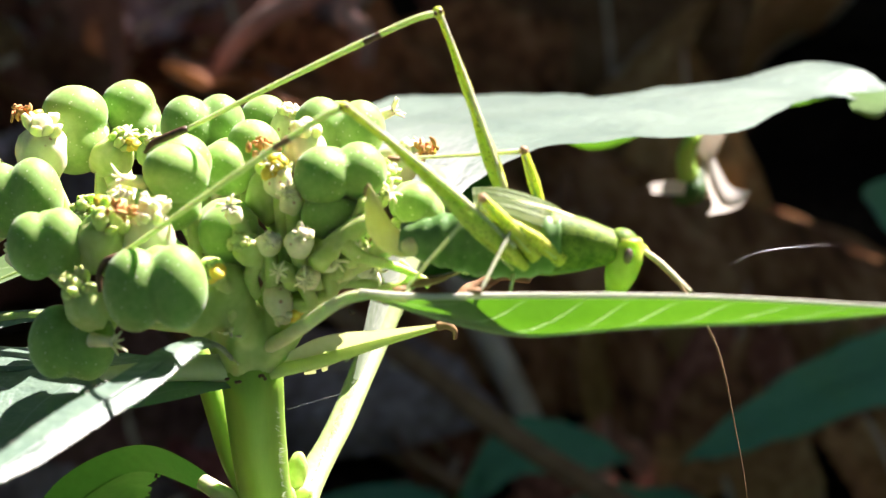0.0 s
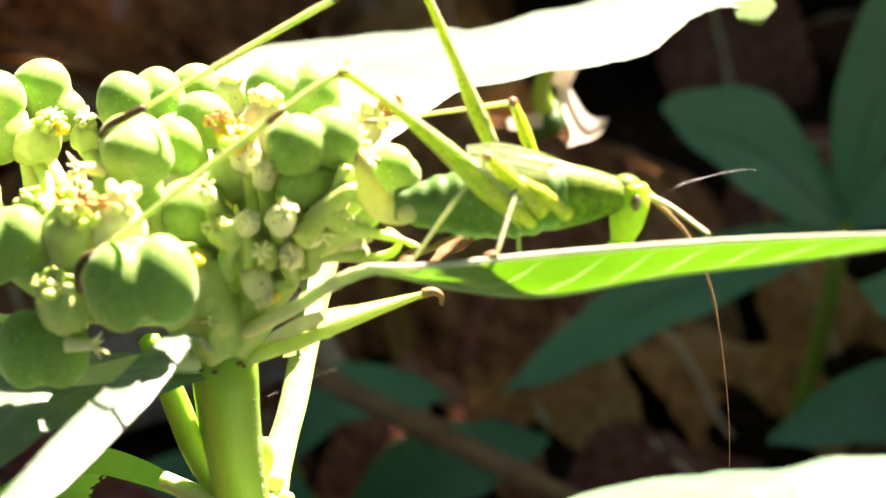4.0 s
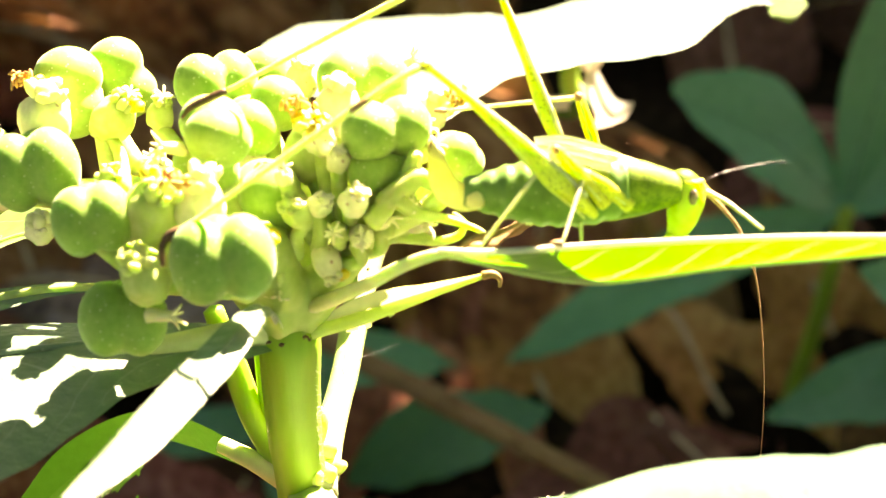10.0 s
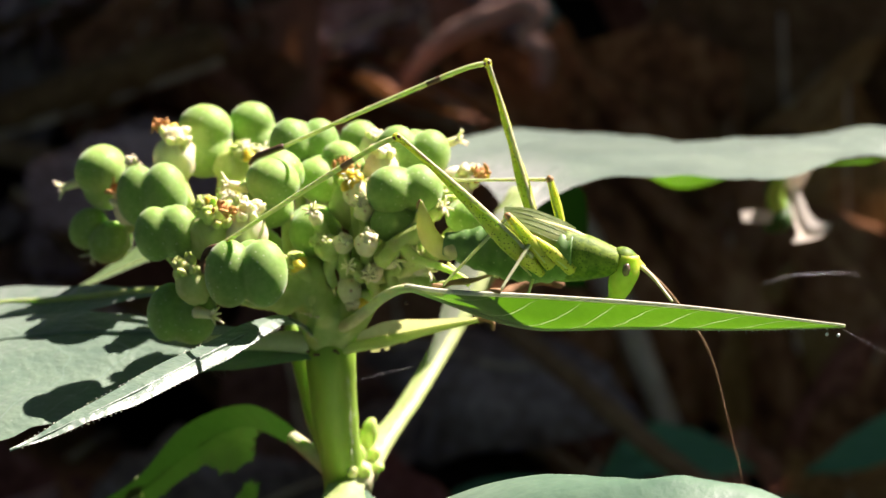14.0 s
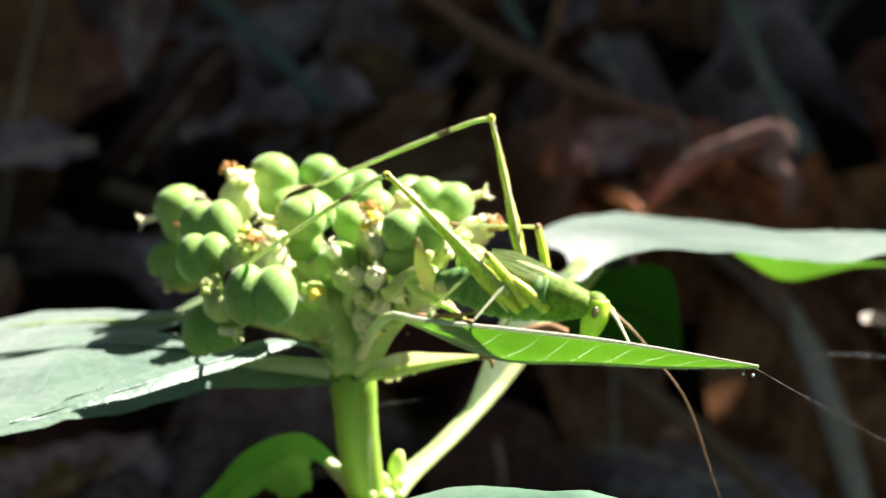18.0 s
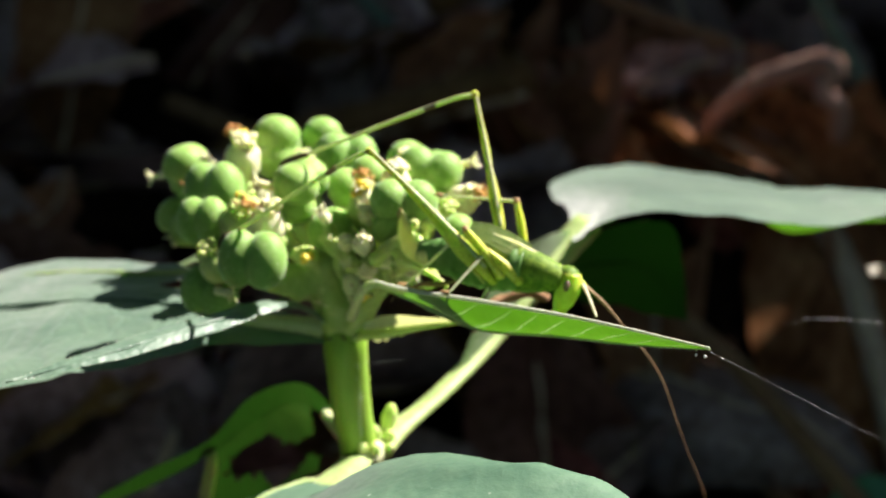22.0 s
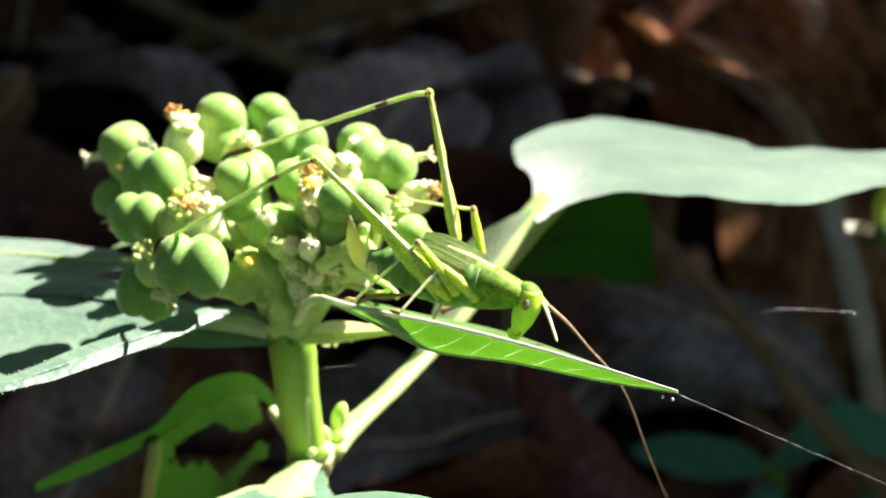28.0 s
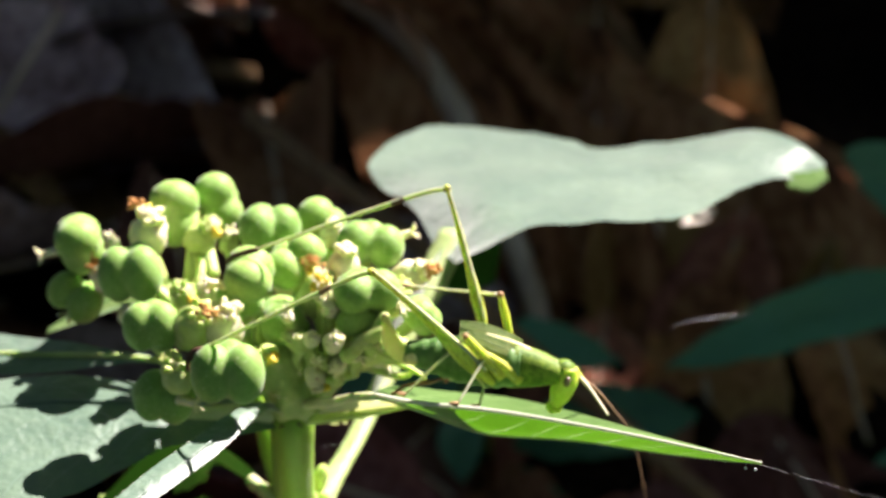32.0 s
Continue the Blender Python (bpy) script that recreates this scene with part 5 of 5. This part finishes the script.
seedling((124, 160, -20), (134.4, 156, 19.8),
         [((133.9, 154, 13.3), (111, 144, 18.8), (93.8, 140, 26.4), 14, (0.1, 0.5, 0.85)), ((132.9, 156, 34.6), (123.1, 150, 37.7), (115.1, 146, 37.4), 6.5, (0.2, 0.5, 0.85)),
          ((128.2, 150, 1), (99.4, 140, 8.5), (78.5, 132, 9.7), 12, (0.1, 0.5, 0.85)), ((132.4, 150, -3.5), (120.2, 142, 2.7), (108.1, 136, 6.1), 10, (0.2, 0.5, 0.85))],
         "low green seedling with broad glossy leaves in the shade")
# one long dry leaf with lengthwise folds, its stout midrib bent
FOLD = [(-37.8, 304, 24.6), (-21.4, 297, 19.7), (-3, 288, 11), (9, 262, 9), (19, 232, 4), (26, 210, -3), (30, 196, -8), (33, 184, -14)]


def fold_line(off, lift):
    return [(x + off * (0.75 + 0.25 * math.sin(i * 1.3 + off)), y + off * 0.12, z - 8 + (lift + 4) * min(max((y - 175 + 0.7 * max(off, 0)) / 60, 0.1), 1) + 2.5 * noise.noise(Vector((x, y, off)) * 0.02)) for i, (x, y, z) in enumerate(FOLD)]


long_leaf = part("fallen_leaf", loft([fold_line(-22, -3), fold_line(-12, 4), fold_line(0, 1), fold_line(9, 9), fold_line(16, -1), fold_line(26, 13), fold_line(34, 2), fold_line(46, 16), fold_line(56, 4), fold_line(70, 14), fold_line(84, 2)], 40, 3, 1.5), M_FOLD)
part("midrib", tube(FOLD, (1.8, 2.6, 2.9, 3.0, 2.9, 2.8, 2.4, 1.8), 40, 9, wob=0.3), M_STRAW, long_leaf, "pale stout bent midrib")
tagged(long_leaf, "long tan and brown dry leaf with lengthwise folds", "leaf", "leaf litter")
# broad dry leaves that stand among the litter
for at, l, w, turn, tilt, roll, mat, curl in (
        ((55.9, 335, 18.8), 95, 62, 80, -62, 6, M_MAROON, 0.3), ((55.6, 330, 19.8), 100, 60, 95, -58, -8, M_DEAD, 0.3), ((-181.5, 300, 38), 74, 34, 86, -64, 18, M_DEAD, 0.5),
        ((-158.6, 315, 55.6), 36, 16, 100, 76, 10, M_DEADGREY, 0.6), ((-89.1, 300, 28.6), 46, 24, 60, -40, 10, M_DEAD, 0.5), ((-39.8, 310, 31.2), 40, 16, 30, -20, 30, M_DEADGREY, 0.8),
        ((-34.6, 190, 1.1), 46, 34, 120, -52, 12, M_MAROON, 0.25), ((-45.4, 300, 10.9), 46, 15, 110, -50, -20, M_DEADGREY, 1.0), ((-107, 140, 11.2), 40, 20, 20, -30, 20, M_TAN, 0.6),
        ((-45.1, 150, -0.7), 48, 30, 10, -24, 20, M_DEADGREY, 0.6), ((-20.4, 175, -2.1), 34, 16, 40, -40, 40, M_DEADGREY, 0.8), ((-198.1, 290, 2.2), 70, 30, 10, -10, 34, M_DEADGREY, 0.9),
        ((-165.2, 230, 2.6), 44, 30, 70, -40, 10, M_DEAD, 0.4), ((-70.7, 280, -16.3), 56, 28, 100, -66, 14, M_DEADGREY, 0.5), ((-37, 270, -12.8), 34, 14, 95, -70, -10, M_DEADGREY, 0.6),
        ((-53.3, 340, -27.3), 70, 26, 10, -14, 30, M_DEADGREY, 0.9), ((-109, 260, -26.5), 60, 16, 130, -40, 30, M_DEAD, 1.0), ((-35.6, 170, -18.3), 40, 26, 20, -40, 30, M_MAROON, 0.4),
        ((-32.9, 210, -15.3), 40, 26, 60, -34, 10, M_DEAD, 0.5), ((-34.2, 150, -18.7), 40, 26, 150, -30, 20, M_DEADGREY, 0.5), ((40.1, 260, 1.1), 60, 34, 85, -60, 8, M_DEAD, 0.4),
        ((157.5, 230, 2.5), 80, 36, 76, -62, 12, M_TAN, 0.5), ((114.8, 220, -21.8), 70, 40, 92, -58, 6, M_MAROON, 0.4), ((82.4, 200, -15.7), 50, 22, 85, -60, -8, M_TAN, 0.4),
        ((187.8, 280, 15.2), 90, 40, 80, -60, 10, M_DEAD, 0.5), ((123.5, 290, 10.8), 70, 36, 96, -58, -8, M_MAROON, 0.4), ((62, 200, -6.2), 46, 26, 70, -50, 8, M_DEAD, 0.4),
        ((64.1, 250, -1.8), 90, 34, 92, -62, -8, M_TAN, 0.4), ((37.2, 270, -19.9), 80, 30, 84, -64, 8, M_TAN, 0.5), ((-25, 300, -18.9), 70, 26, 96, -64, 6, M_DEAD, 0.6)):
    dead_leaf(at, l, w, turn, tilt, roll, mat, 0.25, at[0] * 0.37, curl)
# dry leaves that lie under the seedlings
for at, l, w, turn, tilt, roll, mat, curl in (
        ((38.2, 172, -15), 62, 34, 82, -20, 6, M_DEAD, 0.4), ((60, 182, -13), 70, 30, 96, -26, -8, M_TAN, 0.5), ((67, 150, -17), 64, 36, 30, -8, 8, M_MAROON, 0.4), ((24, 146, -17), 56, 30, 140, -6, 10, M_DEAD, 0.5),
        ((8, 166, -15), 54, 30, 70, -20, -6, M_MAROON, 0.3), ((52, 208, -8), 74, 34, 88, -34, 6, M_TAN, 0.4), ((88, 172, -14), 66, 34, 100, -22, 8, M_TAN, 0.5), ((84, 206, -9), 70, 32, 80, -34, -10, M_DEAD, 0.4),
        ((110, 150, -17), 64, 34, 60, -10, 10, M_DEAD, 0.4), ((112, 190, -12), 66, 30, 94, -30, 8, M_TAN, 0.4), ((18, 186, -14), 50, 26, 110, -24, 10, M_DEAD, 0.6), ((40, 236, -4), 66, 30, 86, -40, 6, M_DEAD, 0.4),
        ((92, 128, -17), 60, 32, 20, -6, -8, M_DEAD, 0.5), ((50, 122, -18), 60, 32, 160, -5, 8, M_MAROON, 0.4)):
    dead_leaf(at, l, w, turn, tilt, roll, mat, 0.2, at[0] * 0.53, curl)
# a leaf rolled into a tube
rolled = part("fallen_leaf", tube([(-142.2, 290, 8.1), (-122.2, 288, 14.9), (-98.5, 285, 23.6), (-65.1, 280, 37)], (4.2, 5.6, 6.4, 6.0), 30, 16, flat=0.8, wob=0.35), M_DEAD)
tagged(rolled, "brown dry leaf rolled into a tube on the litter", "leaf", "leaf litter")
part("edge", tube([(-138.9, 286, 5.6), (-117.2, 283, 14), (-93.8, 280, 22.4), (-63.4, 275, 34.9)], (0.8, 1.0, 1.0, 0.8), 24, 7, wob=0.5), M_STRAW, rolled, "pale frayed edge")


# ---- silk ----
silk = thing("silk_thread", (31.3, -19.5, 113.9), "fine spider silk stretched from a leaf tip", "silk")
part("strand", tube([(31.3, -19.5, 113.8), (36.9, -13.3, 108.3), (48, -1, 97.4), (64, 17, 81)], (0.004, 0.004), 16, 4), M_SILK, silk)
for q in ((30.6, -19.4, 113.35), (31.2, -19.6, 113.4)):
    part("dew_drop", blob(q, (0.1, 0.1, 0.12), (0, 0, 1), 0, 10, 8), M_SILK, silk)


# ---- unseen shrub added to shade the ground behind ----
def shrub():
    rng = random.Random(3)
    t = thing("unseen_shade_shrub", (560, 900, 0), "leafy green shrub added out of view to shade the litter", "shrub")
    part("trunk", tube([(640, 980, -10), (650, 990, 200), (620, 960, 420), (560, 900, 560)], (22, 18, 14, 8), 24, 10, wob=0.2), M_BARK, t)
    for q in ((300, 800, 560), (900, 1100, 600), (700, 1300, 620), (200, 1200, 600)):
        part("limb", tube([(640, 970, 380), ((640 + q[0]) / 2, (970 + q[1]) / 2, 520), q], (11, 8, 4), 14, 8, wob=0.2), M_BARK, t)
    verts, faces = [], []
    slope = Vector((SUN_TO.x / SUN_TO.z, SUN_TO.y / SUN_TO.z))
    # openings through which flecks of sun reach the litter
    gaps = [Vector(q) for q in ((0, 284, 40),)]
    for k in range(9000):
        z = rng.uniform(470, 720)
        x = (z - 110) * slope.x + rng.uniform(-800, 760)
        y = (z - 110) * slope.y + 138 + 1100 * rng.random() ** 1.3
        u, v = (x - (z - 110) * slope.x) / 790, (y - (z - 110) * slope.y - 138) / 1080
        if u * u + v * v > 0.9 + 0.5 * noise.noise(Vector((x, y, z)) * 0.005):
            continue
        if any((x - (z - q.z) * slope.x - q.x) ** 2 + (y - (z - q.z) * slope.y - q.y) ** 2 < 23 ** 2 for q in gaps):
            continue
        c = Vector((x, y, z))
        rot = Euler((rng.gauss(0, 0.5), rng.gauss(0, 0.5), rng.uniform(0, 6.3))).to_matrix()
        a, b = rng.uniform(24, 40), rng.uniform(11, 19)
        i = len(verts)
        for q in ((-a, 0, 0), (-a * 0.3, b, 3), (a * 0.5, b * 0.8, 2), (a, 0, -4), (a * 0.5, -b * 0.8, 2), (-a * 0.3, -b, 3)):
            verts.append(((c + rot @ Vector(q)) * MM - ORIGIN[t])[:])
        faces += [(i, i + 1, i + 2, i + 3), (i, i + 3, i + 4, i + 5)]
    me = bpy.data.meshes.new("crown")
    me.from_pydata(verts, [], faces)
    me.materials.append(M_CROWN)
    ob = new("crown", me)
    ob.parent = t
    tagged(ob, "dense crown of green leaves", kind="stuff")


shrub()


# ---- unseen foliage added round the place to cut the sky's fill light ----
def unseen_undergrowth():
    rng = random.Random(11)
    t = thing("unseen_undergrowth", (0, -900, 0), "dense green foliage added out of view round a sunlit gap to cut skylight", "shrub")
    for k in range(9):
        a = math.tau * k / 9 + 0.2
        d = Vector((math.cos(a), math.sin(a), 0))
        part("branch", tube([d * 1500 + Vector((0, 0, -20)), d * 1350 + Vector((0, 0, 500)), d * 1000 + Vector((0, 0, 900))], (16, 12, 6), 14, 8, wob=0.2), M_BARK, t)
    verts, faces = [], []
    while len(faces) < 9000:
        h = rng.random() ** 0.8
        a = rng.uniform(0, math.tau)
        q = math.sqrt(1 - h * h)
        d = Vector((q * math.cos(a), q * math.sin(a), h))
        if d.dot(SUN_TO) > math.cos(radians(15)):
            continue
        if noise.noise(d * 4) < -0.32:
            continue
        c = d * rng.uniform(1100, 1700) + Vector((0, 0, 20))
        rot = Euler((rng.gauss(0, 0.7), rng.gauss(0, 0.7), rng.uniform(0, 6.3))).to_matrix() if h > 0.5 else Euler((1.5 + rng.gauss(0, 0.5), rng.gauss(0, 0.5), a + 1.57 + rng.gauss(0, 0.5))).to_matrix()
        u, w = rng.uniform(45, 80), rng.uniform(24, 38)
        i = len(verts)
        for p in ((-u, 0, 0), (-u * 0.3, w, 5), (u * 0.5, w * 0.8, 3), (u, 0, -8), (u * 0.5, -w * 0.8, 3), (-u * 0.3, -w, 5)):
            verts.append(((c + rot @ Vector(p)) * MM - ORIGIN[t])[:])
        faces += [(i, i + 1, i + 2, i + 3), (i, i + 3, i + 4, i + 5)]
    me = bpy.data.meshes.new("foliage")
    me.from_pydata(verts, [], faces)
    me.materials.append(M_CROWN)
    ob = new("foliage", me)
    ob.parent = t
    tagged(ob, "mass of green leaves", kind="stuff")


unseen_undergrowth()


# ---- fine hairs, specks and small remains on the plant ----
def hair_fringe(parent, curve, count, length, lean, seed, label="fine white hairs", spread=0.5, r=0.014):
    """Many thin hairs that stand out along a curve."""
    rng = random.Random(seed)
    path = spline(curve, 80)
    bm = bmesh.new()
    for k in range(count):
        o = path[rng.randrange(2, 78)] + Vector((rng.gauss(0, 0.03), rng.gauss(0, 0.03), rng.gauss(0, 0.03)))
        d = (Vector(lean) + Vector((rng.gauss(0, spread), rng.gauss(0, spread), rng.gauss(0, spread)))).normalized()
        s = d.cross(Vector((0.3, 1, 0.2))).normalized()
        u = d.cross(s)
        h = length * rng.uniform(0.5, 1.2)
        base = [bm.verts.new(o + (s * math.cos(a) + u * math.sin(a)) * r) for a in (0, 2.1, 4.2)]
        tip = bm.verts.new(o + d * h + Vector((0, 0, -0.1 * h)))
        for i in range(3):
            bm.faces.new((base[i], base[(i + 1) % 3], tip))
    tagged(part("hair_fringe", bm, M_HAIR, parent, label), label, kind="stuff")


hair_fringe(leaf_g, G_MID, 520, 0.24, (0.1, -0.4, -1), 1)
hair_fringe(leaf_g, G_MARGIN, 420, 0.18, (-0.2, -0.7, 0.8), 2)
hair_fringe(plant, B_LOW, 500, 0.1, (0.7, -0.4, -0.5), 3)
hair_fringe(plant, B_UP, 500, 0.1, (-0.6, 0.3, 0.7), 4)
hair_fringe(plant, F_RIGHT, 500, 0.13, (0.2, 0.6, 0.8), 5)
hair_fringe(plant, [(2.6, 4.2, 92.6), (4.3, 10.0, 94.2), (6.4, 16.8, 96.2), (9.6, 24.4, 100.8)], 160, 0.5, (0.7, -0.6, -0.2), 6, spread=0.8)
hair_fringe(plant, [(1.4, -0.6, 92.5), (1.3, -0.5, 96), (1.2, -0.9, 101.5)], 60, 0.5, (1, -0.4, 0.1), 7, spread=0.7)

# a thread of silk that hangs in the air
air = thing("silk_thread", (34, 24, 98), "short fine spider silk drifting in the air", "silk")
part("strand", tube([(30, 22.4, 98.0), (32.2, 23.4, 98.5), (36.6, 25.5, 98.0), (38, 26, 97.6)], (0.004, 0.014, 0.012, 0.003), 12, 4), M_SILK, air)
part("strand", tube([(1.2, -1.6, 100.6), (1.9, -2, 100.9), (5.7, -2, 102.0)], (0.003, 0.006, 0.003), 10, 4), M_SILK, silk)

# dark specks of dirt on the lower leaf and at the stem's top
rng = random.Random(21)
for at, count, wide in (((19.2, -17.2, 101.85), 8, 0.6), ((0.5, -1.9, 102.9), 4, 0.7), ((-0.6, -1.4, 102.6), 3, 0.5), ((4.6, -4.9, 107.9), 3, 0.6)):
    for k in range(count):
        q = Vector(at) + Vector((rng.gauss(0, wide), rng.gauss(0, wide * 0.5), rng.gauss(0, 0.08)))
        part("dirt_speck", blob(q, (0.16, 0.1, 0.09), (rng.gauss(0, 1), rng.gauss(0, 1), 0.5), 0, 7, 5, 0.4, seed=k), M_DARK, plant)
# dry brown remains caught below the insect
rest = part("dry_flower", tube([(7.4, -7.6, 109.6), (8.6, -7.4, 110.4), (10.0, -7.2, 110.6), (11.4, -7.0, 111.0)], (0.12, 0.2, 0.16, 0.1), 14, 7, wob=0.8), M_KNEE, plant, "dry brown curled flower remnant on the bract leaf")
part("style", blob((11.6, -7.0, 111.0), (0.3, 0.22, 0.2), (1, 0, 0.3), 0, 9, 7, 0.5), M_STYLE, rest)


# ---- what moves ----
def motions():
    """The sunlit leaf nods on its stalk in a light breeze: seconds and degrees."""
    nods = [(0, -0.3), (0.5, 0.7), (1, 1.6), (2, 1.0), (3, 1.4), (4.5, 0.6), (6, 0.0), (7, -0.3), (8, 0.4), (9, 0.5), (10, 0.6), (11, 0.3), (12, -1.7), (13, -1.7), (14, -2.2), (16, -2.1), (18, -1.9), (20, -1.7),
            (23, -1.5), (25.5, -1.4), (27, -1.2), (28, -0.7), (29, 0.0), (30, 0.9), (31, 0.2), (32, 0.0)]
    foot = Vector((11.2, 26.5, 102.0)) * MM - ORIGIN[plant]
    rest_at = ORIGIN[swaying_leaf] - ORIGIN[plant]
    axis = Vector((23, -36, 0)).normalized()
    walk(swaying_leaf, [(t, Matrix.Translation(foot) @ Matrix.Rotation(radians(a), 4, axis) @ Matrix.Translation(rest_at - foot)) for t, a in nods])


motions()
